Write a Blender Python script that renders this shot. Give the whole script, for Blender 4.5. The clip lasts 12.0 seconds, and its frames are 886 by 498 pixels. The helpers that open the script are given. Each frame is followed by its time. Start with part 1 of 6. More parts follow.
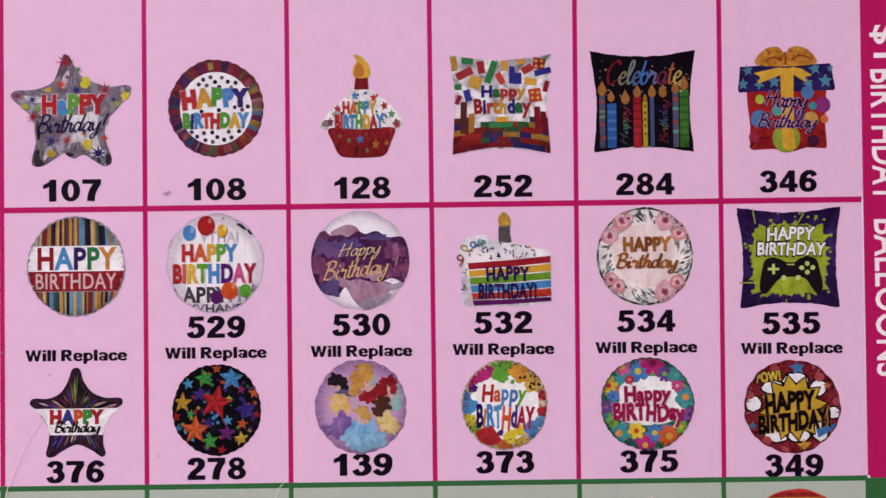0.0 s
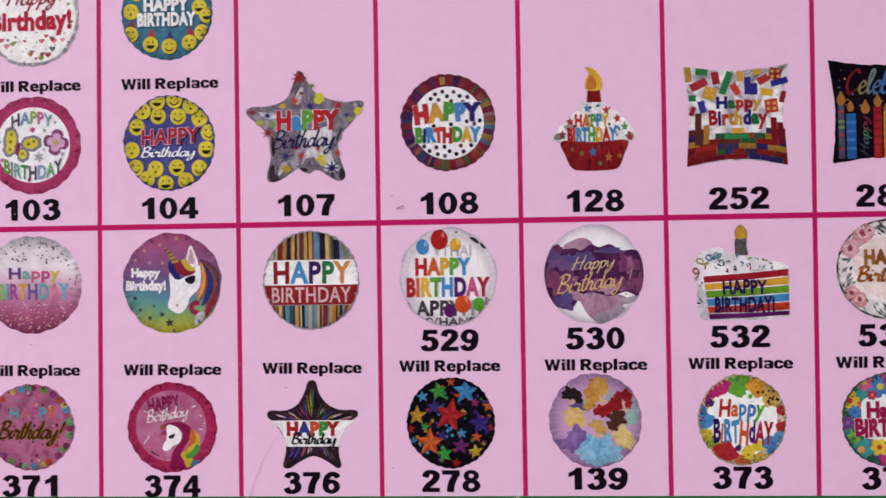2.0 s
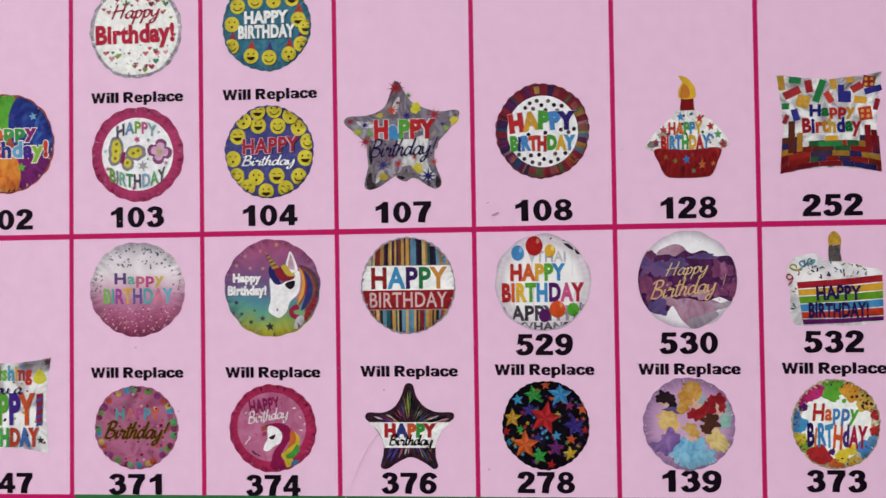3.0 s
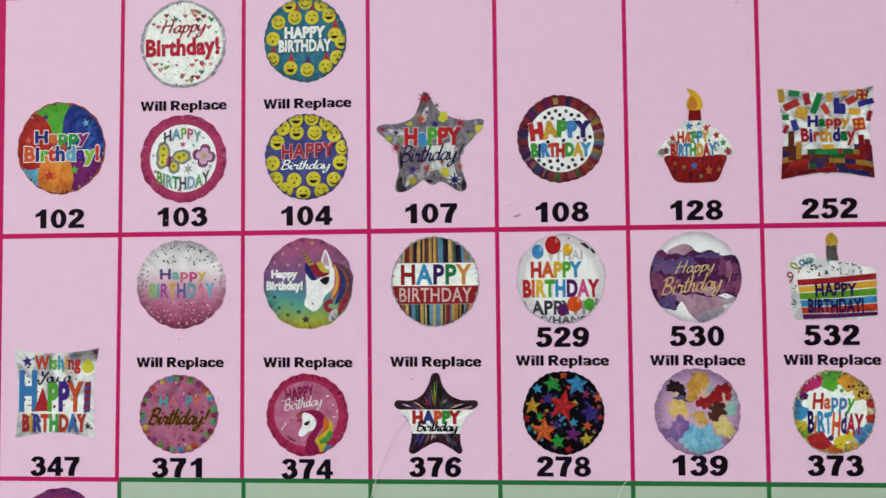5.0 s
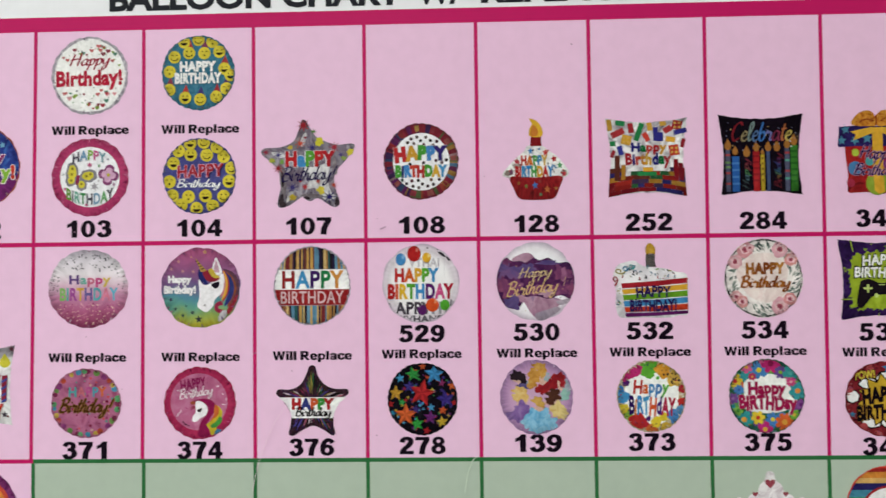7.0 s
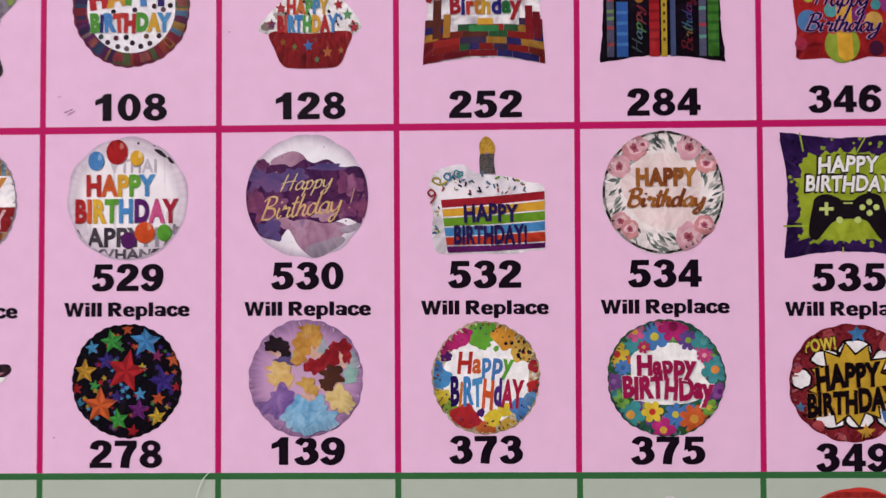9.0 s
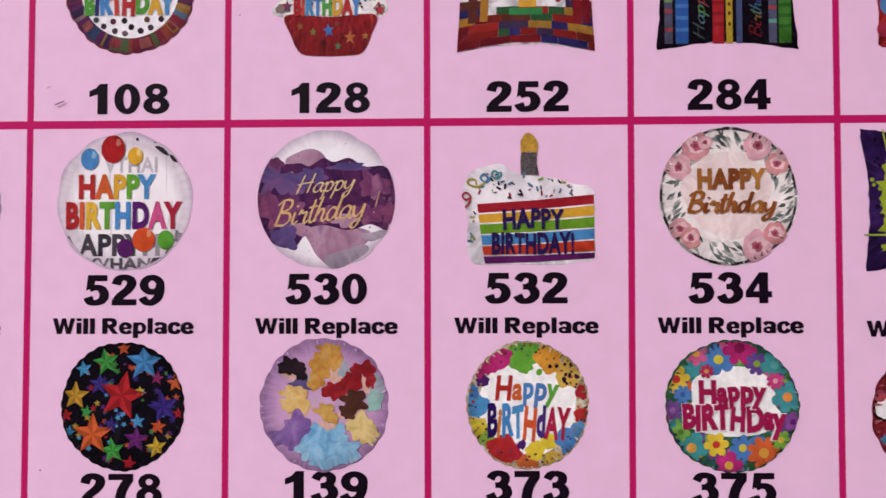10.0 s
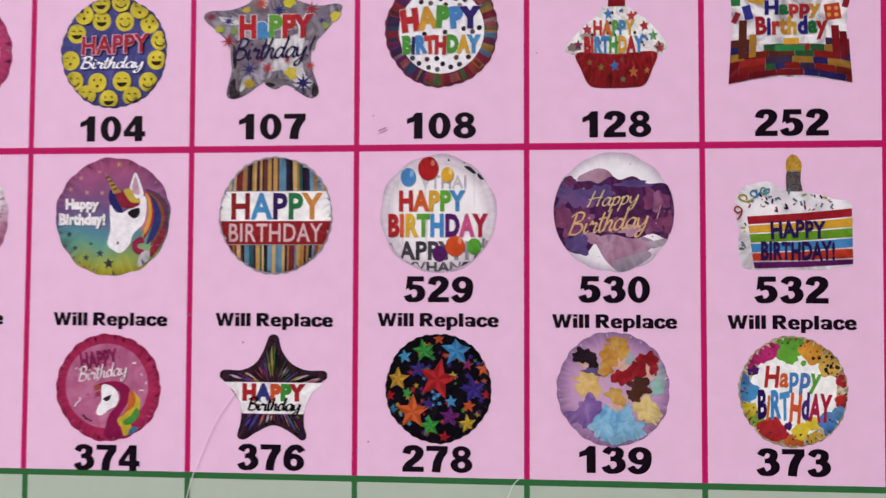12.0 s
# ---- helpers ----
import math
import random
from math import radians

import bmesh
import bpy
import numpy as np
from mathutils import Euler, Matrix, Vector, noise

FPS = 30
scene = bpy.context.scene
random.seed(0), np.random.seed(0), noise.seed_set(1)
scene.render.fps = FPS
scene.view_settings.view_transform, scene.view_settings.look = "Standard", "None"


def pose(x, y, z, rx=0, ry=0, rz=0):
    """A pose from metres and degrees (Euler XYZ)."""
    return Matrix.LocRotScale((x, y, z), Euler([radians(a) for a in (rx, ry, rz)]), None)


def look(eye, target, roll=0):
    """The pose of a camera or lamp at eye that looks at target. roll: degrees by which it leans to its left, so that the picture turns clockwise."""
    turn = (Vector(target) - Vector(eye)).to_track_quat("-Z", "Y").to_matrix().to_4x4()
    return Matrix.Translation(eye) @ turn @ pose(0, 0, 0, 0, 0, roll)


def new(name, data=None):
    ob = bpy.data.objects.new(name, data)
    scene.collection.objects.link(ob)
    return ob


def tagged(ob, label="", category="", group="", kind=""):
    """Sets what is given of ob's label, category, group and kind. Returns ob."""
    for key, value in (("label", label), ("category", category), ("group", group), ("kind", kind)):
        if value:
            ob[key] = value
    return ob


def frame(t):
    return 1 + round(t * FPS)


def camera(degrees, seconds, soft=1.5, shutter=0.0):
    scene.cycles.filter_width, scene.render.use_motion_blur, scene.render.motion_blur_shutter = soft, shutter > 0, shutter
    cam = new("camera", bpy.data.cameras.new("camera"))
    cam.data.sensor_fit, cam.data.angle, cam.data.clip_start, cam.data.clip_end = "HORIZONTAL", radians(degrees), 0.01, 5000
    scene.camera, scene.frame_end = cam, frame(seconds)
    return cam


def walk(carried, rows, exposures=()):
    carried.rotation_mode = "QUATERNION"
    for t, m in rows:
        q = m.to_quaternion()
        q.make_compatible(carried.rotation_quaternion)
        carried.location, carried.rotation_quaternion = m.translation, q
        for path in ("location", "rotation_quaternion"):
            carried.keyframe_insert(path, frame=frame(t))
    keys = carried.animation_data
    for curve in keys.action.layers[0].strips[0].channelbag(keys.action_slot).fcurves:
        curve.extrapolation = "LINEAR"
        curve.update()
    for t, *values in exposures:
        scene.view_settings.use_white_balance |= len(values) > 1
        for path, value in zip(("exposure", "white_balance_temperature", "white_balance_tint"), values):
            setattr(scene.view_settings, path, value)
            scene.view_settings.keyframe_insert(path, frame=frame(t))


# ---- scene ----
cam = camera(62.4, 12.0, soft=1.4, shutter=0.35)
PATH = [
    (0, (0.18458, -0.30607, 1.47679), (0.18448, 0.04389, 1.48217), -0.751),
    (0.5, (0.16981, -0.30493, 1.47637), (0.16740, 0.04500, 1.48282), -0.817),
    (1, (0.14943, -0.30323, 1.47708), (0.14284, 0.04666, 1.48313), -0.853),
    (1.5, (0.12304, -0.30407, 1.47996), (0.11190, 0.04571, 1.48565), -0.905),
    (2, (0.10070, -0.30751, 1.48407), (0.08525, 0.04211, 1.48912), -0.896),
    (2.5, (0.08455, -0.31138, 1.48566), (0.06525, 0.03804, 1.49115), -0.884),
    (3, (0.06774, -0.31605, 1.48759), (0.04420, 0.03312, 1.49221), -0.894),
    (3.2, (0.06338, -0.31763, 1.48700), (0.03883, 0.03146, 1.49305), -0.837),
    (4.8, (0.05369, -0.33861, 1.48155), (0.02968, 0.01031, 1.49486), -0.536),
    (5, (0.05621, -0.34018, 1.47802), (0.03420, 0.00887, 1.49163), -0.570),
    (5.5, (0.06914, -0.34660, 1.47759), (0.05023, 0.00269, 1.48950), -0.598),
    (6, (0.07836, -0.36092, 1.47979), (0.06163, -0.01150, 1.49102), -0.650),
    (6.5, (0.08986, -0.38063, 1.48413), (0.07580, -0.03107, 1.49479), -0.689),
    (7, (0.11278, -0.38855, 1.48244), (0.10227, -0.03889, 1.49358), -0.719),
    (7.5, (0.14654, -0.36660, 1.47540), (0.14089, -0.01680, 1.48570), -0.728),
    (7.7, (0.16043, -0.34934, 1.47121), (0.15589, 0.00046, 1.48197), -0.780),
    (9.3, (0.20028, -0.23052, 1.45079), (0.19430, 0.11928, 1.46118), -0.328),
    (9.5, (0.19716, -0.22472, 1.45253), (0.19198, 0.12507, 1.46348), -0.309),
    (10, (0.18932, -0.21695, 1.45429), (0.18175, 0.13274, 1.46686), -0.181),
    (10.5, (0.16979, -0.21914, 1.45505), (0.15668, 0.13043, 1.46643), -0.021),
    (11, (0.14094, -0.22509, 1.45184), (0.12261, 0.12426, 1.46284), 0.069),
    (11.5, (0.12328, -0.23661, 1.45324), (0.10118, 0.11249, 1.46521), 0.094),
    (12, (0.10815, -0.25566, 1.45579), (0.08449, 0.09335, 1.46733), 0.162),
]
EXPOSURES = [(0.0, -0.07, 6450, 18), (1.0, -0.08, 6450, 18), (2.0, -0.08, 6350, 9), (3.0, -0.07, 6350, -2), (5.0, -0.03, 6250, -13), (6.0, -0.05, 6250, -5), (6.5, -0.03, 6300, -5), (7.5, -0.02, 6500, -9), (9.5, -0.02, 6500, 18), (10.5, 0.02, 6500, 8), (11.5, 0.02, 6450, 5), (12.0, -0.02, 6400, 9)]
walk(cam, [(t, look(eye, target, roll)) for t, eye, target, roll in PATH], EXPOSURES)

# ---- light: an assumed closed room with one large ceiling panel, unseen ----
world = bpy.data.worlds.new("room_world")
world.use_nodes = True
world.node_tree.nodes["Background"].inputs[0].default_value = (0.8, 0.85, 1.0, 1)
world.node_tree.nodes["Background"].inputs[1].default_value = 0.05
scene.world = world
# Added soft lamp, no known source; left of the chart to brighten that side.
assumed_light = bpy.data.lights.new("assumed_ceiling_light", "AREA")
assumed_light.shape, assumed_light.size, assumed_light.size_y = "RECTANGLE", 1.9, 2.2
assumed_light.energy, assumed_light.color = 140.0, (1.0, 0.97, 0.98)
assumed_lamp = new("assumed_ceiling_light", assumed_light)
assumed_lamp.matrix_world = look((-0.82, -1.75, 2.66), (-0.82, -1.35, 0.0))

# ---- materials ----
INKS = {}


def linear(code):
    rgb = [int(code[i:i + 2], 16) / 255 for i in (0, 2, 4)]
    return tuple(c / 12.92 if c <= 0.04045 else ((c + 0.055) / 1.055) ** 2.4 for c in rgb)


def printed(code):
    """The duller, deeper colour that a code takes in a printed photograph."""
    rgb = linear(code)
    grey = 0.3 * rgb[0] + 0.55 * rgb[1] + 0.15 * rgb[2]
    k = 0.84 + 0.15 * min(1.0, max(0.0, min(rgb) - 0.3) / 0.4)
    return tuple(k * (0.96 * c + 0.04 * grey) for c in rgb)


def shade(rgb, k):
    return tuple(min(1.0, c * k) for c in rgb) + (1.0,)


def node(nt, kind, **sockets):
    n = nt.nodes.new(kind)
    for key, value in sockets.items():
        n.inputs[key.replace("_", " ")].default_value = value
    return n


def surface(name, rough=0.42):
    m = bpy.data.materials.new(name)
    m.use_nodes = True
    nt = m.node_tree
    bsdf = nt.nodes["Principled BSDF"]
    bsdf.inputs["Roughness"].default_value = rough
    bsdf.inputs["Specular IOR Level"].default_value = 0.035
    return m, nt, bsdf


def ramp(nt, stops, interpolation="LINEAR"):
    r = nt.nodes.new("ShaderNodeValToRGB")
    r.color_ramp.interpolation = interpolation
    el = r.color_ramp.elements
    while len(el) < len(stops):
        el.new(0.5)
    for e, (pos, col) in zip(el, stops):
        e.position, e.color = pos, col
    return r


def maths(nt, operation, a, b=None):
    n = nt.nodes.new("ShaderNodeMath")
    n.operation = operation
    for socket, value in zip(n.inputs, (a, b)):
        if isinstance(value, (int, float)):
            socket.default_value = value
        elif value is not None:
            nt.links.new(value, socket)
    return n.outputs[0]


def remap(nt, value, a, b, c, d, smooth_step=False):
    n = node(nt, "ShaderNodeMapRange", From_Min=a, From_Max=b, To_Min=c, To_Max=d)
    if smooth_step:
        n.interpolation_type = "SMOOTHSTEP"
    nt.links.new(value, n.inputs["Value"])
    return n.outputs["Result"]


def fold_group():
    """The tone of a photographed foil balloon: broad folds, creases that run in from the crimped seam, a darker seam."""
    g = bpy.data.node_groups.new("printed_foil_tone", "ShaderNodeTree")
    g.interface.new_socket("Place", in_out="INPUT", socket_type="NodeSocketVector")
    g.interface.new_socket("Tone", in_out="OUTPUT", socket_type="NodeSocketFloat")
    g.interface.new_socket("Glint", in_out="OUTPUT", socket_type="NodeSocketFloat")
    g.interface.new_socket("Seam", in_out="OUTPUT", socket_type="NodeSocketFloat")
    gin, gout = g.nodes.new("NodeGroupInput"), g.nodes.new("NodeGroupOutput")
    flat = g.nodes.new("ShaderNodeVectorMath")
    flat.operation = "MULTIPLY"
    flat.inputs[1].default_value = (1, 0, 1)
    g.links.new(gin.outputs["Place"], flat.inputs[0])
    size = g.nodes.new("ShaderNodeVectorMath")
    size.operation = "LENGTH"
    g.links.new(flat.outputs["Vector"], size.inputs[0])
    r = size.outputs["Value"]
    unit = g.nodes.new("ShaderNodeVectorMath")
    unit.operation = "NORMALIZE"
    g.links.new(flat.outputs["Vector"], unit.inputs[0])
    spoke = g.nodes.new("ShaderNodeVectorMath")
    spoke.operation = "MULTIPLY_ADD"
    spoke.inputs[1].default_value = (5.5, 5.5, 5.5)
    g.links.new(unit.outputs["Vector"], spoke.inputs[0])
    g.links.new(flat.outputs["Vector"], spoke.inputs[2])
    streak = node(g, "ShaderNodeTexNoise", Scale=1.7, Detail=2.0, Roughness=0.6, Distortion=0.3)
    g.links.new(spoke.outputs["Vector"], streak.inputs["Vector"])
    broad = node(g, "ShaderNodeTexNoise", Scale=1.9, Detail=3.0, Roughness=0.5, Distortion=0.9)
    g.links.new(flat.outputs["Vector"], broad.inputs["Vector"])
    near = remap(g, r, 0.7, 0.99, 0.06, 1.0, True)
    seam = remap(g, r, 0.8, 1.0, 0.0, 1.0, True)
    dark = maths(g, "MULTIPLY", remap(g, streak.outputs["Fac"], 0.34, 0.6, 0.46, 0.0, True), near)
    folds = remap(g, broad.outputs["Fac"], 0.32, 0.62, 0.8, 1.04, True)
    tone = maths(g, "MULTIPLY", folds, maths(g, "SUBTRACT", 1.0, dark))
    tone = maths(g, "MULTIPLY", tone, maths(g, "SUBTRACT", 1.0, maths(g, "MULTIPLY", seam, 0.26)))
    glint = maths(g, "MULTIPLY", remap(g, streak.outputs["Fac"], 0.58, 0.72, 0.0, 0.3, True), near)
    glint = maths(g, "ADD", glint, remap(g, broad.outputs["Fac"], 0.6, 0.72, 0.0, 0.14, True))
    g.links.new(tone, gout.inputs["Tone"])
    g.links.new(glint, gout.inputs["Glint"])
    g.links.new(seam, gout.inputs["Seam"])
    return g


FOLDS = fold_group()


def folded(nt, colour_socket, sx, sz, depth):
    """Lays the foil's tone over a printed colour; depth 0 to 1."""
    tc = nt.nodes.new("ShaderNodeTexCoord")
    mp = nt.nodes.new("ShaderNodeMapping")
    mp.inputs["Scale"].default_value = (1 / sx, 1.0, 1 / sz)
    nt.links.new(tc.outputs["Object"], mp.inputs["Vector"])
    g = nt.nodes.new("ShaderNodeGroup")
    g.node_tree = FOLDS
    nt.links.new(mp.outputs["Vector"], g.inputs["Place"])
    tone = remap(nt, g.outputs["Tone"], 0.0, 1.0, 1.0 - depth, 1.0)
    scale = nt.nodes.new("ShaderNodeVectorMath")
    scale.operation = "SCALE"
    nt.links.new(colour_socket, scale.inputs[0])
    nt.links.new(tone, scale.inputs["Scale"])
    mix = nt.nodes.new("ShaderNodeMix")
    mix.data_type = "RGBA"
    nt.links.new(maths(nt, "MULTIPLY", g.outputs["Glint"], depth), mix.inputs["Factor"])
    nt.links.new(scale.outputs["Vector"], mix.inputs["A"])
    lit = nt.nodes.new("ShaderNodeVectorMath")
    lit.operation = "MULTIPLY_ADD"
    lit.inputs[1].default_value, lit.inputs[2].default_value = (1.7, 1.7, 1.7), (0.05, 0.045, 0.05)
    nt.links.new(colour_socket, lit.inputs[0])
    nt.links.new(lit.outputs["Vector"], mix.inputs["B"])
    return mix.outputs["Result"]


def finish(nt, bsdf, colour_socket, strength=0.02):
    """Laminate: faint relief and uneven gloss over the printed colour."""
    tc = nt.nodes.new("ShaderNodeTexCoord")
    fine = node(nt, "ShaderNodeTexNoise", Scale=2600.0, Detail=2.0)
    nt.links.new(tc.outputs["Object"], fine.inputs["Vector"])
    broad = node(nt, "ShaderNodeTexNoise", Scale=55.0, Detail=3.0)
    nt.links.new(tc.outputs["Object"], broad.inputs["Vector"])
    bump = node(nt, "ShaderNodeBump", Strength=strength, Distance=0.0004)
    nt.links.new(broad.outputs["Fac"], bump.inputs["Height"])
    nt.links.new(bump.outputs["Normal"], bsdf.inputs["Normal"])
    nt.links.new(remap(nt, broad.outputs["Fac"], 0.0, 1.0, 0.36, 0.5), bsdf.inputs["Roughness"])
    scale = nt.nodes.new("ShaderNodeVectorMath")
    scale.operation = "SCALE"
    nt.links.new(colour_socket, scale.inputs[0])
    nt.links.new(remap(nt, fine.outputs["Fac"], 0.0, 1.0, 0.97, 1.03), scale.inputs["Scale"])
    nt.links.new(scale.outputs["Vector"], bsdf.inputs["Base Color"])


def ink(code):
    """Printed ink of one colour, with paper grain and slight mottling."""
    if code not in INKS:
        m, nt, bsdf = surface("ink_" + code)
        rgb = linear(code)
        tc = nt.nodes.new("ShaderNodeTexCoord")
        mott = node(nt, "ShaderNodeTexNoise", Scale=140.0, Detail=4.0)
        nt.links.new(tc.outputs["Object"], mott.inputs["Vector"])
        r = ramp(nt, [(0.25, shade(rgb, 0.97)), (0.75, shade(rgb, 1.03))])
        nt.links.new(mott.outputs["Fac"], r.inputs["Fac"])
        finish(nt, bsdf, r.outputs["Color"])
        INKS[code] = m
    return INKS[code]


def photo_ink(code, sx, sz, depth):
    """Ink of a printed photograph of foil: the picture's folds run on through every colour of it."""
    key = ("photo", code, sx, sz, depth)
    if key not in INKS:
        m, nt, bsdf = surface("photo_ink_" + code)
        rgb = printed(code)
        tc = nt.nodes.new("ShaderNodeTexCoord")
        mott = node(nt, "ShaderNodeTexNoise", Scale=420.0, Detail=3.0)
        nt.links.new(tc.outputs["Object"], mott.inputs["Vector"])
        r = ramp(nt, [(0.3, shade(rgb, 0.84)), (0.65, shade(rgb, 1.04))])
        nt.links.new(mott.outputs["Fac"], r.inputs["Fac"])
        finish(nt, bsdf, folded(nt, r.outputs["Color"], sx, sz, depth))
        INKS[key] = m
    return INKS[key]


def foil(key, codes, radius, scale=2.2, distort=2.0, stretch=(1, 1, 1), detail=4.0, depth=0.6):
    """A printed picture of crinkled foil: several tints laid out by warped noise, scaled by the balloon's radius."""
    m, nt, bsdf = surface("foil_print_" + key)
    tc = nt.nodes.new("ShaderNodeTexCoord")
    mp = nt.nodes.new("ShaderNodeMapping")
    mp.inputs["Scale"].default_value = [s / radius for s in stretch]
    nt.links.new(tc.outputs["Object"], mp.inputs["Vector"])
    n = node(nt, "ShaderNodeTexNoise", Scale=scale, Detail=detail, Distortion=distort)
    nt.links.new(mp.outputs["Vector"], n.inputs["Vector"])
    k = len(codes)
    r = ramp(nt, [(0.28 + 0.44 * i / max(1, k - 1), printed(c) + (1.0,)) for i, c in enumerate(codes)])
    nt.links.new(n.outputs["Fac"], r.inputs["Fac"])
    finish(nt, bsdf, folded(nt, r.outputs["Color"], max(radius, 0.018), max(radius, 0.018), depth))
    return m


def dome(key, stops, radius, wobble=0.16, depth=0.7):
    """A printed round blend, middle to rim, a little cloudy."""
    m, nt, bsdf = surface("dome_print_" + key)
    tc = nt.nodes.new("ShaderNodeTexCoord")
    size = nt.nodes.new("ShaderNodeVectorMath")
    size.operation = "LENGTH"
    nt.links.new(tc.outputs["Object"], size.inputs[0])
    n = node(nt, "ShaderNodeTexNoise", Scale=3.0 / radius, Detail=3.0)
    nt.links.new(tc.outputs["Object"], n.inputs["Vector"])
    cloud = maths(nt, "MULTIPLY", maths(nt, "SUBTRACT", n.outputs["Fac"], 0.5), wobble)
    r = ramp(nt, [(p, printed(c) + (1.0,)) for p, c in stops])
    nt.links.new(maths(nt, "ADD", maths(nt, "DIVIDE", size.outputs["Value"], radius), cloud), r.inputs["Fac"])
    finish(nt, bsdf, folded(nt, r.outputs["Color"], radius, radius, depth))
    return m


def gradient(key, stops, radius, wobble=0.25):
    """A printed vertical blend, bottom to top, a little cloudy."""
    m, nt, bsdf = surface("blend_print_" + key)
    tc = nt.nodes.new("ShaderNodeTexCoord")
    sep = nt.nodes.new("ShaderNodeSeparateXYZ")
    nt.links.new(tc.outputs["Object"], sep.inputs[0])
    n = node(nt, "ShaderNodeTexNoise", Scale=2.5 / radius, Detail=3.0)
    nt.links.new(tc.outputs["Object"], n.inputs["Vector"])
    up = nt.nodes.new("ShaderNodeMath")
    up.operation = "MULTIPLY_ADD"
    up.inputs[1].default_value, up.inputs[2].default_value = 0.5 / radius, 0.5 - wobble / 2
    nt.links.new(sep.outputs["Z"], up.inputs[0])
    mix = nt.nodes.new("ShaderNodeMath")
    mix.operation = "MULTIPLY_ADD"
    mix.inputs[1].default_value = wobble
    nt.links.new(n.outputs["Fac"], mix.inputs[0])
    nt.links.new(up.outputs[0], mix.inputs[2])
    r = ramp(nt, [(p, printed(c) + (1.0,)) for p, c in stops])
    nt.links.new(mix.outputs[0], r.inputs["Fac"])
    finish(nt, bsdf, folded(nt, r.outputs["Color"], radius, radius, 0.75))
    return m


def plaster(name, code, scale):
    m, nt, bsdf = surface(name, 0.8)
    rgb = linear(code)
    tc = nt.nodes.new("ShaderNodeTexCoord")
    n = node(nt, "ShaderNodeTexNoise", Scale=scale, Detail=6.0)
    nt.links.new(tc.outputs["Object"], n.inputs["Vector"])
    r = ramp(nt, [(0.3, shade(rgb, 0.9)), (0.7, shade(rgb, 1.06))])
    nt.links.new(n.outputs["Fac"], r.inputs["Fac"])
    nt.links.new(r.outputs["Color"], bsdf.inputs["Base Color"])
    bump = node(nt, "ShaderNodeBump", Strength=0.15, Distance=0.002)
    nt.links.new(n.outputs["Fac"], bump.inputs["Height"])
    nt.links.new(bump.outputs["Normal"], bsdf.inputs["Normal"])
    return m


# ---- flat shapes, in the units of the picture they belong to ----
def disc(x, y, r, ry=None, n=28):
    ry = ry or r
    return [(x + r * math.cos(a), y + ry * math.sin(a)) for a in (2 * math.pi * i / n for i in range(n))]


def star(x, y, r, turn=0.0, points=5, inner=0.45):
    pts = []
    for i in range(2 * points):
        a = math.pi / 2 + radians(turn) + math.pi * i / points
        q = r if i % 2 == 0 else r * inner
        pts.append((x + q * math.cos(a), y + q * math.sin(a)))
    return pts


def box(x, y, w, h, turn=0.0):
    c, s = math.cos(radians(turn)), math.sin(radians(turn))
    return [(x + c * a - s * b, y + s * a + c * b) for a, b in ((-w / 2, -h / 2), (w / 2, -h / 2), (w / 2, h / 2), (-w / 2, h / 2))]


def heart(x, y, r):
    pts = []
    for i in range(20):
        a = 2 * math.pi * i / 20
        pts.append((x + r * math.sin(a) ** 3, y + r * (13 * math.cos(a) - 5 * math.cos(2 * a) - 2 * math.cos(3 * a) - math.cos(4 * a)) / 16))
    return pts


def drop(x, y, w, h):
    """A candle flame: round below, pointed above."""
    pts = []
    for i in range(18):
        a = 2 * math.pi * i / 18 - math.pi / 2
        k = math.sin(a)
        pts.append((x + w * math.cos(a) * (1 - max(0, k)) ** 0.7, y + h * (k if k < 0 else 1.5 * k)))
    return pts


def blob(x, y, rx, ry, seed, rough=0.16, n=26):
    rng = random.Random(seed)
    ph = [(k, rng.uniform(0, 6.28), rng.uniform(0.4, 1)) for k in (2, 3, 5, 7)]
    pts = []
    for i in range(n):
        a = 2 * math.pi * i / n
        q = 1 + rough * sum(w * math.sin(k * a + p) for k, p, w in ph) / 2
        pts.append((x + rx * q * math.cos(a), y + ry * q * math.sin(a)))
    return pts


def smooth(points, closed=True, steps=6):
    """A smooth line through the given points."""
    n, out = len(points), []
    for i in range(n if closed else n - 1):
        p = [points[(i + k) % n] if closed else points[min(n - 1, max(0, i + k))] for k in (-1, 0, 1, 2)]
        for j in range(steps):
            t = j / steps
            out.append(tuple(0.5 * (2 * p[1][d] + (p[2][d] - p[0][d]) * t + (2 * p[0][d] - 5 * p[1][d] + 4 * p[2][d] - p[3][d]) * t * t
                                    + (3 * p[1][d] - p[0][d] - 3 * p[2][d] + p[3][d]) * t ** 3) for d in (0, 1)))
    if not closed:
        out.append(tuple(points[-1]))
    return out


def ribbon(points, w, nib=None):
    """Quads along a line; with a nib angle the width follows the pen."""
    sides = []
    for i, (x, y) in enumerate(points):
        a, b = points[max(0, i - 1)], points[min(len(points) - 1, i + 1)]
        d = math.atan2(b[1] - a[1], b[0] - a[0])
        q = w if nib is None else w * (0.4 + 0.6 * abs(math.sin(d - radians(nib))))
        if i in (0, len(points) - 1):
            q *= 0.6
        sides.append(((x - q / 2 * math.sin(d), y + q / 2 * math.cos(d)), (x + q / 2 * math.sin(d), y - q / 2 * math.cos(d))))
    return [[a[0], a[1], b[1], b[0]] for a, b in zip(sides, sides[1:])]


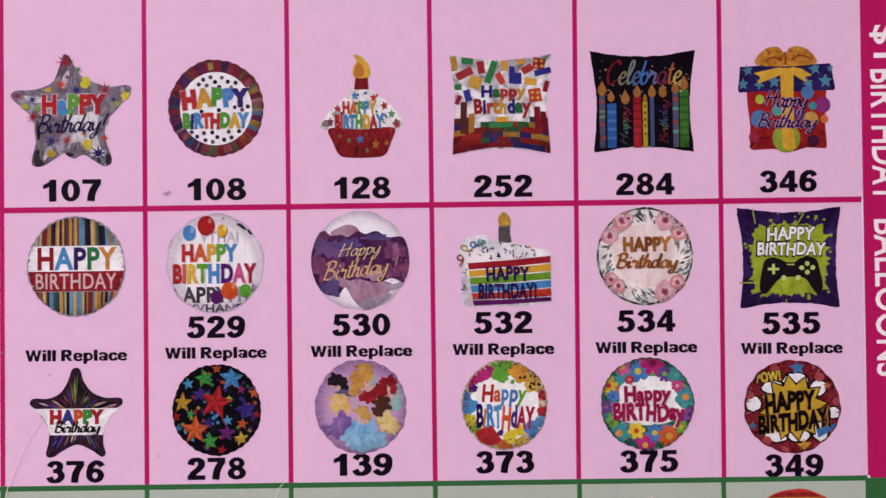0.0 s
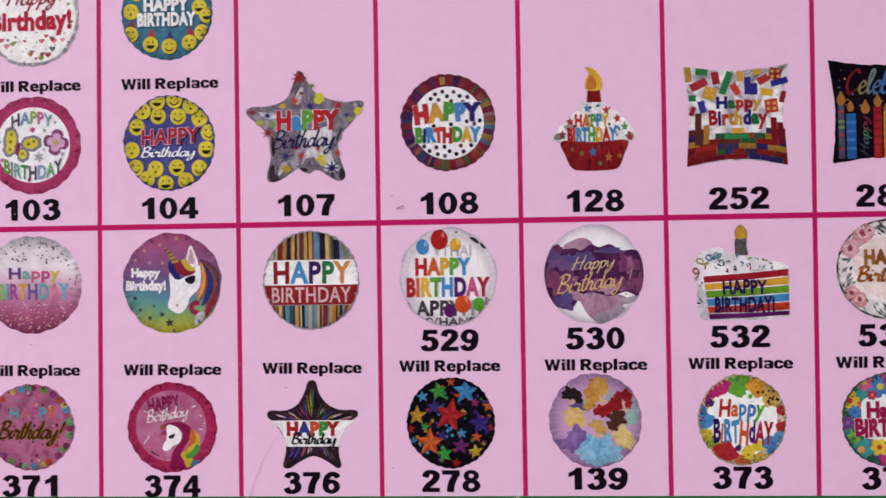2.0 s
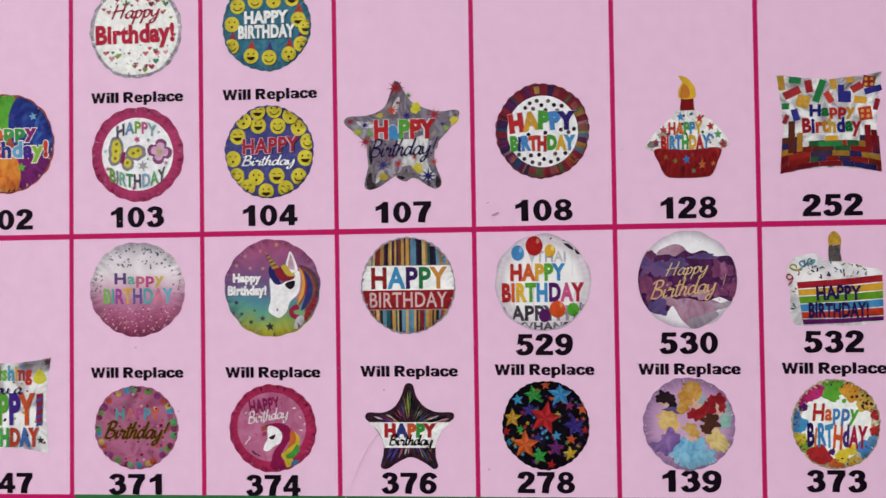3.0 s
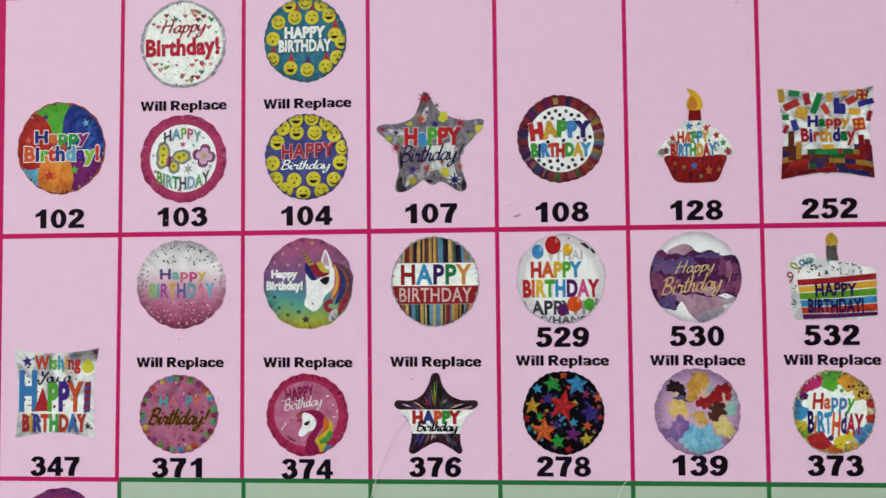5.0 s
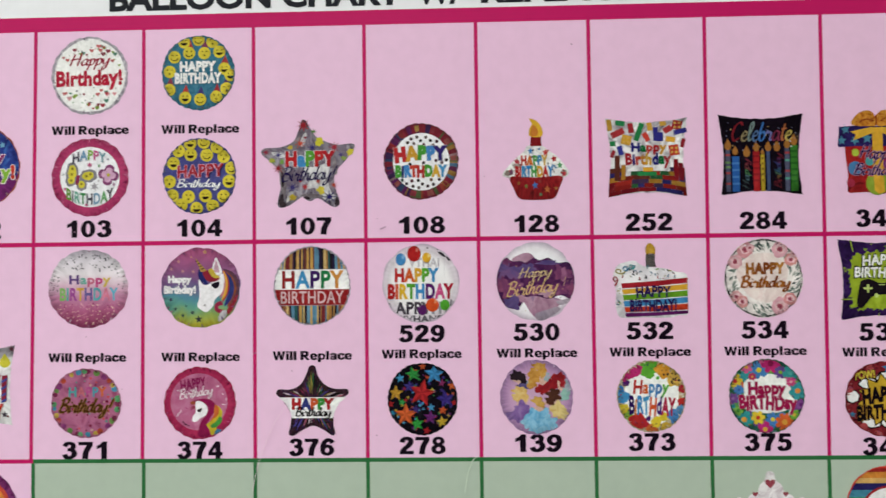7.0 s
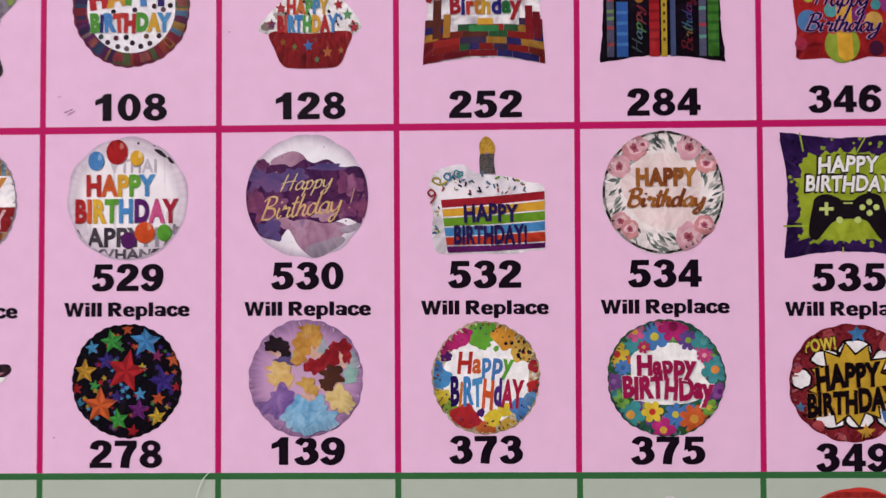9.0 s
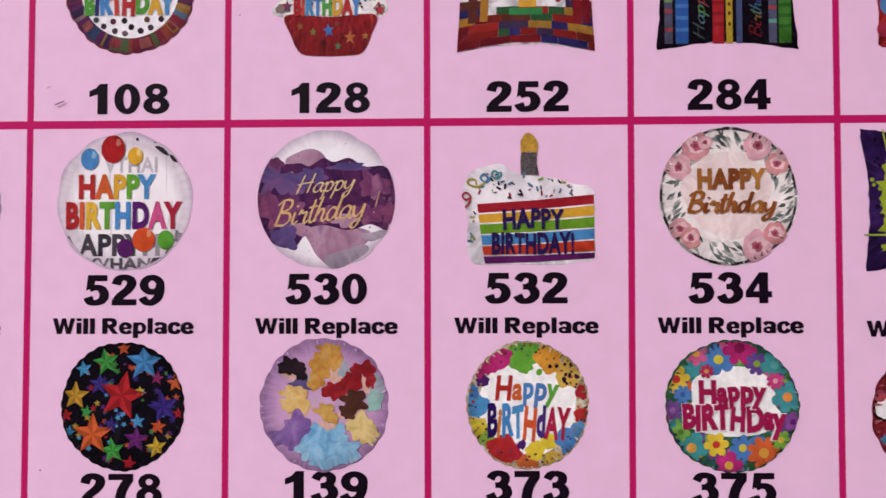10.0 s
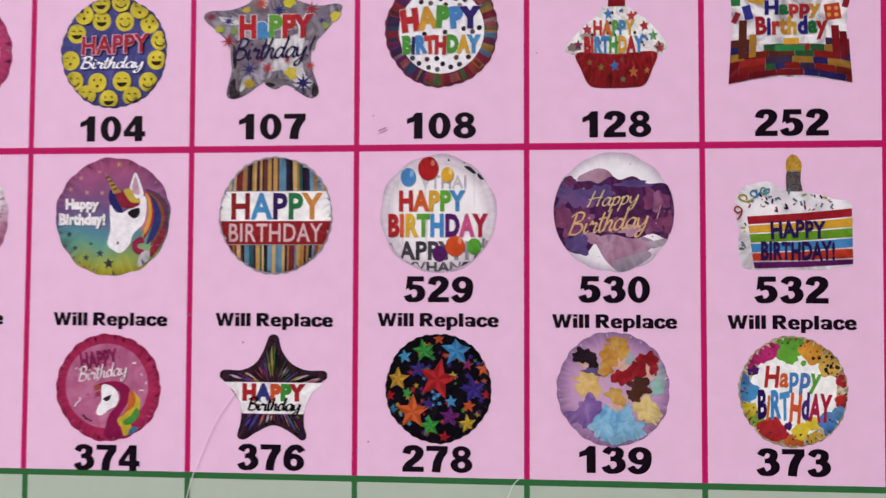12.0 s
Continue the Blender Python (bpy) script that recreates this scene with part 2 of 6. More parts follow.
def foil_rim(seed, waves=34, amp=0.022, n=170):
    """The crimped outline of a round foil balloon."""
    rng = random.Random(seed)
    p, q = rng.uniform(0, 6), rng.uniform(0, 6)
    pts = []
    for i in range(n):
        a = 2 * math.pi * i / n
        r = 0.985 + amp * abs(math.sin(waves / 2 * a + p)) - amp / 2 + 0.008 * math.sin(5 * a + q) + 0.005 * math.sin(11 * a + p)
        pts.append((r * math.cos(a), r * math.sin(a)))
    return pts


def pillow(x, y, a=0.11, b=0.13):
    """Pulls a square in between its blunt corners, as a filled foil pillow is; a little narrower below."""
    blunt = 1 - 0.02 * max(0.0, abs(x) + abs(y) - 1.8) / 0.2
    return (x * (1 - a * (1 - y * y)) * (0.99 + 0.025 * y) * blunt, y * (1 - b * (1 - x * x)) * blunt)


def pillow_outline(seed, n=26):
    rng = random.Random(seed)
    edge = [-1 + 2 * i / n for i in range(n)]
    pts = [(e, -1) for e in edge] + [(1, e) for e in edge] + [(-e, 1) for e in edge] + [(-1, -e) for e in edge]
    out = []
    for x, y in pts:
        x, y = pillow(x, y)
        k = 1 + 0.014 * rng.uniform(-1, 0.6)
        out.append((x * k, y * k))
    return out


# ---- lettering ----
GLYPHS = {}
SCRIPT = {}
SCRIPT["H"] = (0.72, [(0.16, 1.0), (0.1, 0.5), (0.02, 0.0)], [(0.62, 1.02), (0.55, 0.5), (0.5, 0.0)], [(-0.05, 0.46), (0.3, 0.54), (0.66, 0.56)])
SCRIPT["a"] = (0.5, [(0.4, 0.42), (0.25, 0.5), (0.08, 0.34), (0.06, 0.1), (0.2, 0.0), (0.36, 0.2), (0.42, 0.48), (0.38, 0.14), (0.46, 0.0), (0.56, 0.12)])
SCRIPT["p"] = (0.46, [(0.0, 0.34), (0.1, 0.5), (0.08, 0.1), (0.0, -0.42)], [(0.09, 0.28), (0.22, 0.5), (0.38, 0.38), (0.34, 0.1), (0.2, 0.0), (0.08, 0.08)])
SCRIPT["y"] = (0.46, [(0.02, 0.48), (0.05, 0.15), (0.18, 0.05), (0.34, 0.25), (0.4, 0.5), (0.36, 0.0), (0.24, -0.36), (0.08, -0.38), (0.1, -0.2), (0.42, 0.04)])
SCRIPT["B"] = (0.62, [(0.17, 0.95), (0.12, 0.5), (0.05, 0.0)], [(-0.04, 0.82), (0.22, 1.0), (0.48, 0.92), (0.44, 0.64), (0.15, 0.52), (0.46, 0.45), (0.55, 0.2), (0.34, 0.0), (0.0, 0.04)])
SCRIPT["i"] = (0.24, [(0.08, 0.48), (0.05, 0.12), (0.13, 0.0), (0.24, 0.12)], [(0.11, 0.66), (0.14, 0.74)])
SCRIPT["r"] = (0.36, [(0.0, 0.34), (0.08, 0.54), (0.12, 0.4), (0.28, 0.42), (0.25, 0.1), (0.32, 0.0), (0.42, 0.12)])
SCRIPT["t"] = (0.27, [(0.17, 0.9), (0.1, 0.4), (0.11, 0.06), (0.2, 0.0), (0.3, 0.12)], [(-0.02, 0.58), (0.3, 0.64)])
SCRIPT["h"] = (0.43, [(0.16, 1.0), (0.08, 0.5), (0.03, 0.0)], [(0.05, 0.2), (0.2, 0.48), (0.31, 0.4), (0.28, 0.12), (0.36, 0.0), (0.46, 0.12)])
SCRIPT["d"] = (0.5, [(0.36, 0.42), (0.2, 0.5), (0.06, 0.32), (0.06, 0.1), (0.18, 0.0), (0.34, 0.2), (0.48, 1.0), (0.39, 0.3), (0.42, 0.04), (0.54, 0.1)])
SCRIPT["!"] = (0.26, [(0.24, 0.98), (0.13, 0.28)], [(0.08, 0.02), (0.1, 0.09)])
SCRIPT["C"] = (0.56, [(0.55, 0.82), (0.42, 1.0), (0.14, 0.78), (0.04, 0.35), (0.2, 0.0), (0.52, 0.2)])
SCRIPT["e"] = (0.38, [(0.05, 0.22), (0.28, 0.3), (0.31, 0.45), (0.18, 0.5), (0.05, 0.25), (0.12, 0.02), (0.26, 0.0), (0.4, 0.14)])
SCRIPT["l"] = (0.27, [(0.05, 0.2), (0.26, 0.78), (0.2, 1.0), (0.1, 0.8), (0.07, 0.2), (0.15, 0.0), (0.28, 0.12)])
SCRIPT["b"] = (0.42, [(0.15, 1.0), (0.06, 0.4), (0.08, 0.05), (0.24, 0.0), (0.35, 0.25), (0.25, 0.48), (0.08, 0.3)])
SCRIPT["Y"] = (0.5, [(0.05, 1.0), (0.14, 0.6), (0.34, 0.6)], [(0.5, 1.0), (0.3, 0.4), (0.14, -0.2), (0.0, -0.1)])
SCRIPT["o"] = (0.4, [(0.2, 0.48), (0.05, 0.3), (0.1, 0.04), (0.26, 0.02), (0.35, 0.26), (0.22, 0.48), (0.38, 0.44)])
SCRIPT["u"] = (0.46, [(0.03, 0.48), (0.05, 0.1), (0.18, 0.0), (0.32, 0.2), (0.36, 0.48), (0.34, 0.1), (0.44, 0.06)])
SCRIPT[" "] = (0.3,)


def type_faces(text, bold, shear, spacing):
    """Faces of a word in the built-in font: (points, index of the letter)."""
    key = (text, bold, shear, spacing)
    if key not in GLYPHS:
        cu = bpy.data.curves.new("lettering", "FONT")
        cu.body, cu.offset, cu.shear, cu.space_character = text, bold, shear, spacing
        cu.resolution_u = 3
        for i in range(len(text)):
            cu.materials.append(None)
            cu.body_format[i].material_index = i
        ob = new("lettering", cu)
        me = bpy.data.meshes.new_from_object(ob.evaluated_get(bpy.context.evaluated_depsgraph_get()))
        GLYPHS[key] = [([tuple(me.vertices[v].co[:2]) for v in p.vertices], p.material_index) for p in me.polygons]
        bpy.data.objects.remove(ob)
        bpy.data.curves.remove(cu)
        bpy.data.meshes.remove(me)
    return GLYPHS[key]


def loop(cx, cy, rx, ry, ix, iy, n=20):
    """A closed ring of quads: a heavy numeral's bowl."""
    a = [2 * math.pi * i / n for i in range(n + 1)]
    return [[(cx + rx * math.cos(p), cy + ry * math.sin(p)), (cx + rx * math.cos(q), cy + ry * math.sin(q)), (cx + ix * math.cos(q), cy + iy * math.sin(q)), (cx + ix * math.cos(p), cy + iy * math.sin(p))] for p, q in zip(a, a[1:])]


def heavy(points, thin=0.2, thick=0.25):
    """A heavy stroke, thicker where it runs upright, with square ends."""
    line, sides = smooth(points, False, 5), []
    for i, (x, y) in enumerate(line):
        a, b = line[max(0, i - 1)], line[min(len(line) - 1, i + 1)]
        d = math.atan2(b[1] - a[1], b[0] - a[0])
        q = thin + (thick - thin) * abs(math.sin(d))
        sides.append(((x - q / 2 * math.sin(d), y + q / 2 * math.cos(d)), (x + q / 2 * math.sin(d), y - q / 2 * math.cos(d))))
    return [[a[0], a[1], b[1], b[0]] for a, b in zip(sides, sides[1:])]


def bar(x0, y0, x1, y1):
    return [(x0, y0), (x1, y0), (x1, y1), (x0, y1)]


SIX = [loop(.335, .325, .335, .335, .1, .14), heavy([(.12, .34), (.13, .55), (.2, .78), (.35, .91), (.5, .88), (.6, .74)], .2, .24)]
NUMERALS = {}
NUMERALS["0"] = [loop(.335, .5, .335, .51, .1, .32)]
NUMERALS["1"] = [[[(.21, 0), (.47, 0), (.47, 1.01), (.27, 1.01), (.16, .86), (0, .77), (0, .57), (.21, .66)]]]
NUMERALS["2"] = [heavy([(.12, .68), (.18, .86), (.34, .92), (.5, .84), (.52, .68), (.42, .5), (.24, .32), (.14, .16)], .19, .26), [bar(0, 0, .66, .2)]]
NUMERALS["3"] = [heavy([(.11, .74), (.2, .88), (.34, .92), (.49, .84), (.49, .66), (.38, .56), (.24, .54)], .18, .24), heavy([(.24, .54), (.42, .53), (.54, .4), (.53, .22), (.38, .09), (.2, .1), (.1, .27)], .18, .26)]
NUMERALS["4"] = [[bar(.35, 0, .59, 1.0)], [bar(0, .19, .69, .39)], [[(0, .39), (.2, .39), (.36, .68), (.36, 1.0)]]]
NUMERALS["5"] = [[bar(.12, .8, .62, 1.0)], [[(.1, 1.0), (.31, 1.0), (.27, .62), (.05, .48)]], heavy([(.14, .54), (.3, .59), (.46, .54), (.54, .36), (.48, .17), (.33, .09), (.18, .11), (.1, .27)], .18, .26)]
NUMERALS["6"] = SIX
NUMERALS["7"] = [[bar(0, .8, .66, 1.0)], heavy([(.56, .85), (.44, .64), (.34, .36), (.3, 0)], .2, .27)]
NUMERALS["8"] = [loop(.34, .74, .29, .27, .09, .1), loop(.34, .29, .34, .3, .105, .12)]
NUMERALS["9"] = [[[(.67 - x, 1.0 - y) for x, y in f] for f in g] for g in SIX]
HEAVY = {}
HEAVY["W"] = (1.28, [[[(0, 1), (.26, 1), (.38, .4), (.5, 1), (.72, 1), (.84, .4), (.96, 1), (1.22, 1), (.98, 0), (.73, 0), (.61, .58), (.49, 0), (.24, 0)]]])
HEAVY["i"] = (.36, [[bar(0, 0, .28, .73), bar(0, .81, .28, 1.0)]])
HEAVY["l"] = (.36, [[bar(0, 0, .28, 1.0)]])
HEAVY[" "] = (.3, [])
HEAVY["R"] = (.92, [[bar(0, 0, .3, 1.0)], heavy([(.2, .9), (.48, .9), (.64, .82), (.64, .58), (.48, .5), (.2, .5)], .22, .28), [[(.3, .42), (.56, .46), (.88, 0), (.57, 0)]]])
HEAVY["e"] = (.74, [[bar(.12, .3, .67, .43)], heavy([(.56, .38), (.52, .56), (.34, .66), (.16, .56), (.12, .36), (.18, .16), (.34, .07), (.5, .09), (.62, .2)], .17, .27)])
HEAVY["p"] = (.78, [[bar(0, -.27, .28, .73)], loop(.38, .365, .34, .375, .11, .2)])
HEAVY["a"] = (.74, [heavy([(.08, .54), (.2, .65), (.38, .66), (.53, .58), (.55, .42), (.55, .0)], .17, .27), loop(.29, .21, .28, .22, .08, .07)])
HEAVY["c"] = (.68, [heavy([(.58, .48), (.48, .62), (.34, .66), (.16, .56), (.12, .36), (.16, .17), (.34, .07), (.5, .12), (.6, .27)], .18, .27)])


def numeral_faces(text):
    """Faces of a word or number in heavy wide type: (points, index of the stroke)."""
    out, x0, strokes = [], 0.0, {}
    for i, ch in enumerate(text):
        adv, groups = HEAVY[ch] if ch in HEAVY else (0.74, NUMERALS[ch])
        left = 0.1 if ch == "1" else 0.0
        for g in groups:
            strokes[len(strokes)] = ch
            out += [([(x0 + left + x, y) for x, y in f], len(strokes) - 1) for f in g]
        x0 += adv
    return out


def bounced(faces, amount, seed):
    """Hand lettering: each letter a little higher or lower, tipped and sized by itself."""
    if not amount:
        return faces
    rng, out = random.Random(seed), []
    for k in sorted({i for _, i in faces}):
        own = [f for f, i in faces if i == k]
        xs, ys = [p[0] for f in own for p in f], [p[1] for f in own for p in f]
        cx, cy = (min(xs) + max(xs)) / 2, (min(ys) + max(ys)) / 2
        a, q, up = amount * rng.uniform(-1.3, 1.3), 1 + amount * rng.uniform(-.4, .9), amount * rng.uniform(-.55, .55)
        c, d = math.cos(a) * q, math.sin(a) * q
        out += [([(cx + c * (x - cx) - d * (y - cy), cy + up + d * (x - cx) + c * (y - cy)) for x, y in f], k) for f in own]
    return out


def script_faces(text, pen, slant):
    """Faces of a word in brush script: (points, index of the letter)."""
    out, x0 = [], 0.0
    for i, ch in enumerate(text):
        adv, *strokes = SCRIPT[ch]
        for s in strokes:
            line = smooth([(x0 + x + slant * y, y) for x, y in s], closed=False, steps=5)
            out += [(q, i) for q in ribbon(line, pen, nib=35)]
        x0 += adv
    return out


def fitted(faces, frame_box, turn=0.0, arc=0.0):
    """Fits faces into (x0, y0, x1, y1); arc bends the line upwards in the middle; turn tips it."""
    xs = [p[0] for f, _ in faces for p in f]
    ys = [p[1] for f, _ in faces for p in f]
    x0, y0, x1, y1 = frame_box
    ax, ay = (x1 - x0) / (max(xs) - min(xs)), (y1 - y0) / (max(ys) - min(ys))
    cx, cy, c, s = (x0 + x1) / 2, (y0 + y1) / 2, math.cos(radians(turn)), math.sin(radians(turn))
    out = []
    for f, i in faces:
        pts = []
        for x, y in f:
            u, v = x0 + (x - min(xs)) * ax - cx, y0 + (y - min(ys)) * ay - cy
            v += arc * (1 - (2 * u / (x1 - x0)) ** 2) - arc / 2
            pts.append((cx + c * u - s * v, cy + s * u + c * v))
        out.append((pts, i))
    return out


# ---- building ----
LAYER = 0.00004


def flat_mesh(name, faces, mats, sx, sy, level, creep=0.0, pieces=False):
    """One mesh of flat faces [(points, slot)] in the plane of the chart, facing the room. pieces: the slot numbers pieces that
    lie one over the other in one ink."""
    verts, polys, slots, known = [], [], [], {}
    for k, (pts, i) in enumerate(faces):
        area = sum(a[0] * b[1] - b[0] * a[1] for a, b in zip(pts, pts[1:] + pts[:1]))
        if abs(area) < 1e-9:
            continue
        pts = pts if area > 0 else pts[::-1]
        lift = i * 4e-6 if pieces else k * creep
        poly = []
        for x, y in pts:
            key = (round(x, 5), round(y, 5), lift)
            if key not in known:
                known[key] = len(verts)
                verts.append((x * sx, -level * LAYER - lift, y * sy))
            if known[key] not in poly:
                poly.append(known[key])
        if len(poly) > 2:
            polys.append(poly)
            slots.append(0 if pieces else i)
    me = bpy.data.meshes.new(name)
    me.from_pydata(verts, [], polys)
    for m in mats:
        me.materials.append(m)
    me.polygons.foreach_set("material_index", slots)
    me.update()
    return me


class Picture:
    """One printed picture: a base shape, and layers of print over it. Units: half its width and height."""

    def __init__(self, name, cx, cy, hw, hh, outline, mat, label, rim=0.0):
        self.hw, self.hh, self.level, self.rim = hw * P, hh * P, 0, rim
        self.outline = outline
        self.ob = new(name, flat_mesh(name, [(outline, 0)], [mat], self.hw, self.hh, 0))
        self.ob.parent = CHART
        self.ob.location = (cx * P, -4 * LAYER, ROW + cy * P)
        tagged(self.ob, label)

    def colour(self, code):
        if not isinstance(code, str):
            return code
        bright = min(int(code[i:i + 2], 16) for i in (0, 2, 4)) > 0xD6
        reach_out = 1.0 if self.rim else 1.22
        return photo_ink(code, self.hw * reach_out, self.hh * reach_out, 0.3 if bright else 0.75)

    def kept(self, pts):
        """Keeps print inside the rim of a round balloon."""
        if not self.rim:
            return pts
        return [(x * min(1, self.rim / max(1e-6, math.hypot(x, y))), y * min(1, self.rim / max(1e-6, math.hypot(x, y)))) for x, y in pts]

    def lay(self, name, faces, codes, label="", creep=0.0):
        """faces: a list of outlines, or of (outline, slot); codes: ink colours or materials."""
        faces = [(self.kept(f[0]), f[1]) if isinstance(f[1], int) else (self.kept(f), 0) for f in faces]
        self.level += 1
        mats = [self.colour(c) for c in codes]
        ob = new(name, flat_mesh(name, faces, mats, self.hw, self.hh, self.level, creep))
        ob.parent = self.ob
        tagged(ob, label)
        return ob

    def each(self, name, shapes, label=""):
        """One piece of print per shape: [(outline, code)]."""
        self.level += 1
        for i, (pts, code) in enumerate(shapes):
            mat = self.colour(code)
            pts = self.kept(pts)
            ob = new(name, flat_mesh(name, [(pts, 0)], [mat], self.hw, self.hh, self.level + 0.06 * i))
            ob.parent = self.ob
            tagged(ob, label)
        self.level += int(0.06 * len(shapes))

    def word(self, text, frame_box, codes, bold=0.02, shear=0.0, spacing=1.06, turn=0.0, arc=0.0, edge="", grow=0.03, bounce=0.0):
        def letters(weight):
            return bounced(type_faces(text, weight, shear, spacing), bounce, len(text) * 7 + ord(text[-1]))
        if edge:
            x0, y0, x1, y1 = frame_box
            g = grow
            self.lay("lettering_edge", fitted([(f, 0) for f, _ in letters(bold + 0.035)], (x0 - g, y0 - g, x1 + g, y1 + g), turn, arc), [edge], creep=2e-7)
        faces = [(f, i % len(codes)) for f, i in letters(bold)]
        self.lay("lettering", fitted(faces, frame_box, turn, arc), codes, "printed words " + text, creep=2e-7)

    def brush(self, text, frame_box, codes, pen=0.1, slant=0.25, turn=0.0, edge="", grow=0.02):
        if edge:
            x0, y0, x1, y1 = frame_box
            g = grow
            self.lay("lettering_edge", fitted([(f, 0) for f, _ in script_faces(text, pen * 1.7, slant)], (x0 - g, y0 - g, x1 + g, y1 + g), turn), [edge], creep=3e-7)
        faces = [(f, i % len(codes)) for f, i in script_faces(text, pen, slant)]
        self.lay("lettering", fitted(faces, frame_box, turn), codes, "printed brush script " + text, creep=3e-7)

    def scatter(self, name, count, seed, codes, size, inside, shape="dot", label=""):
        rng, faces = random.Random(seed), []
        while len(faces) < count:
            x, y = rng.uniform(-1, 1), rng.uniform(-1, 1)
            if inside(x, y):
                r = size * rng.uniform(0.6, 1.3)
                pts = disc(x, y, r, n=10) if shape == "dot" else star(x, y, 1.5 * r, rng.uniform(0, 70)) if shape == "star" else heart(x, y, 1.2 * r) \
                    if shape == "heart" else box(x, y, 2.6 * r, r, rng.uniform(0, 180))
                faces.append((pts, rng.randrange(len(codes))))
        self.lay(name, faces, codes, label, creep=2e-7)

    def crimp(self, seed, codes, inner=0.93, count=60):
        """Short creases round the rim of a round foil balloon."""
        rng, faces = random.Random(seed), []
        for i in range(count):
            a, step = 2 * math.pi * (i + rng.uniform(-0.2, 0.2)) / count, math.pi / count
            w, q, lean = step * rng.uniform(0.2, 0.5), inner - rng.uniform(-0.02, 0.07), step * rng.uniform(-0.6, 0.6)
            slot = rng.randrange(len(codes) + 1)
            if slot < len(codes):
                faces.append(([(0.962 * math.cos(a - w), 0.962 * math.sin(a - w)), (0.962 * math.cos(a + w), 0.962 * math.sin(a + w)),
                               (q * math.cos(a + lean + w * 0.3), q * math.sin(a + lean + w * 0.3)), (q * math.cos(a + lean - w * 0.3), q * math.sin(a + lean - w * 0.3))], slot))
        self.lay("crimped_rim", faces, codes, creep=2e-7)


def reach(outline, x0, y0, angle):
    """How far a shape's outline lies from a place inside it, in one direction."""
    best, c, s = 9.0, math.cos(angle), math.sin(angle)
    for (ax, ay), (bx, by) in zip(outline, outline[1:] + outline[:1]):
        den = c * (by - ay) - s * (bx - ax)
        if abs(den) > 1e-9:
            t = ((ax - x0) * (by - ay) - (ay - y0) * (bx - ax)) / den
            k = ((ax - x0) * s - (ay - y0) * c) / den
            if t > 0 and 0 <= k <= 1:
                best = min(best, t)
    return best


def rays(outline, x0, y0, count, seed, shades, inner=0.25, wide=0.03):
    """Thin creases that run from near the middle of a foil shape towards its outline."""
    rng, faces = random.Random(seed), []
    for i in range(count):
        a = rng.uniform(0, 2 * math.pi)
        far = min(reach(outline, x0, y0, a - wide), reach(outline, x0, y0, a), reach(outline, x0, y0, a + wide)) * rng.uniform(0.8, 0.96)
        near, w = far * rng.uniform(inner, 0.75), wide * rng.uniform(0.3, 1.0)
        mid = (near + far) / 2
        faces.append(([(x0 + near * math.cos(a), y0 + near * math.sin(a)), (x0 + mid * math.cos(a - w), y0 + mid * math.sin(a - w)),
                       (x0 + far * math.cos(a), y0 + far * math.sin(a)), (x0 + mid * math.cos(a + w), y0 + mid * math.sin(a + w))], rng.randrange(shades)))
    return faces


def ring(r0, r1, count, codes, seed, jitter=0.3):
    """Short coloured segments round a ring."""
    rng, faces = random.Random(seed), []
    cuts = sorted(2 * math.pi * (i + rng.uniform(-jitter, jitter)) / count for i in range(count))
    for a, b in zip(cuts, cuts[1:] + [cuts[0] + 2 * math.pi]):
        slot = rng.randrange(len(codes))
        q = r1 * rng.uniform(0.985, 1.0)
        mid = (a + b) / 2
        faces.append(([(r0 * math.cos(a), r0 * math.sin(a)), (q * math.cos(a), q * math.sin(a)), (q * math.cos(mid), q * math.sin(mid)),
                       (q * math.cos(b), q * math.sin(b)), (r0 * math.cos(b), r0 * math.sin(b))], slot))
    return faces


def slab(name, size, centre, mat, label="", category="", kind="structure", bevel=0.0):
    bm = bmesh.new()
    bmesh.ops.create_cube(bm, size=1.0)
    bmesh.ops.scale(bm, vec=size, verts=bm.verts)
    if bevel:
        bmesh.ops.bevel(bm, geom=bm.edges[:], offset=bevel, segments=2, affect="EDGES")
    me = bpy.data.meshes.new(name)
    bm.to_mesh(me)
    bm.free()
    me.materials.append(mat)
    ob = new(name, me)
    ob.location = centre
    return tagged(ob, label, category, "", kind)


# ---- the room that closes the place ----
P, ROW = 0.06, 1.5
wall_paint = plaster("wall_paint", "D8D4CE", 60.0)
floor_grey = plaster("floor_vinyl", "8E8A84", 25.0)
ceiling_white = plaster("ceiling_paint", "E8E6E2", 40.0)
slab("wall_north", (4.4, 0.1, 2.7), (0.1, 0.054, 1.35), wall_paint, "plain off-white painted wall", "wall")
slab("wall_south", (4.4, 0.1, 2.7), (0.1, -4.05, 1.35), wall_paint, "plain off-white painted wall", "wall")
slab("wall_west", (0.1, 3.996, 2.7), (-2.052, -2.0, 1.35), wall_paint, "plain off-white painted wall", "wall")
slab("wall_east", (0.1, 3.996, 2.7), (2.252, -2.0, 1.35), wall_paint, "plain off-white painted wall", "wall")
slab("floor", (4.6, 4.4, 0.1), (0.1, -2.0, -0.052), floor_grey, "plain grey vinyl floor", "floor")
slab("ceiling", (4.6, 4.4, 0.1), (0.1, -2.0, 2.753), ceiling_white, "plain white ceiling", "ceiling")

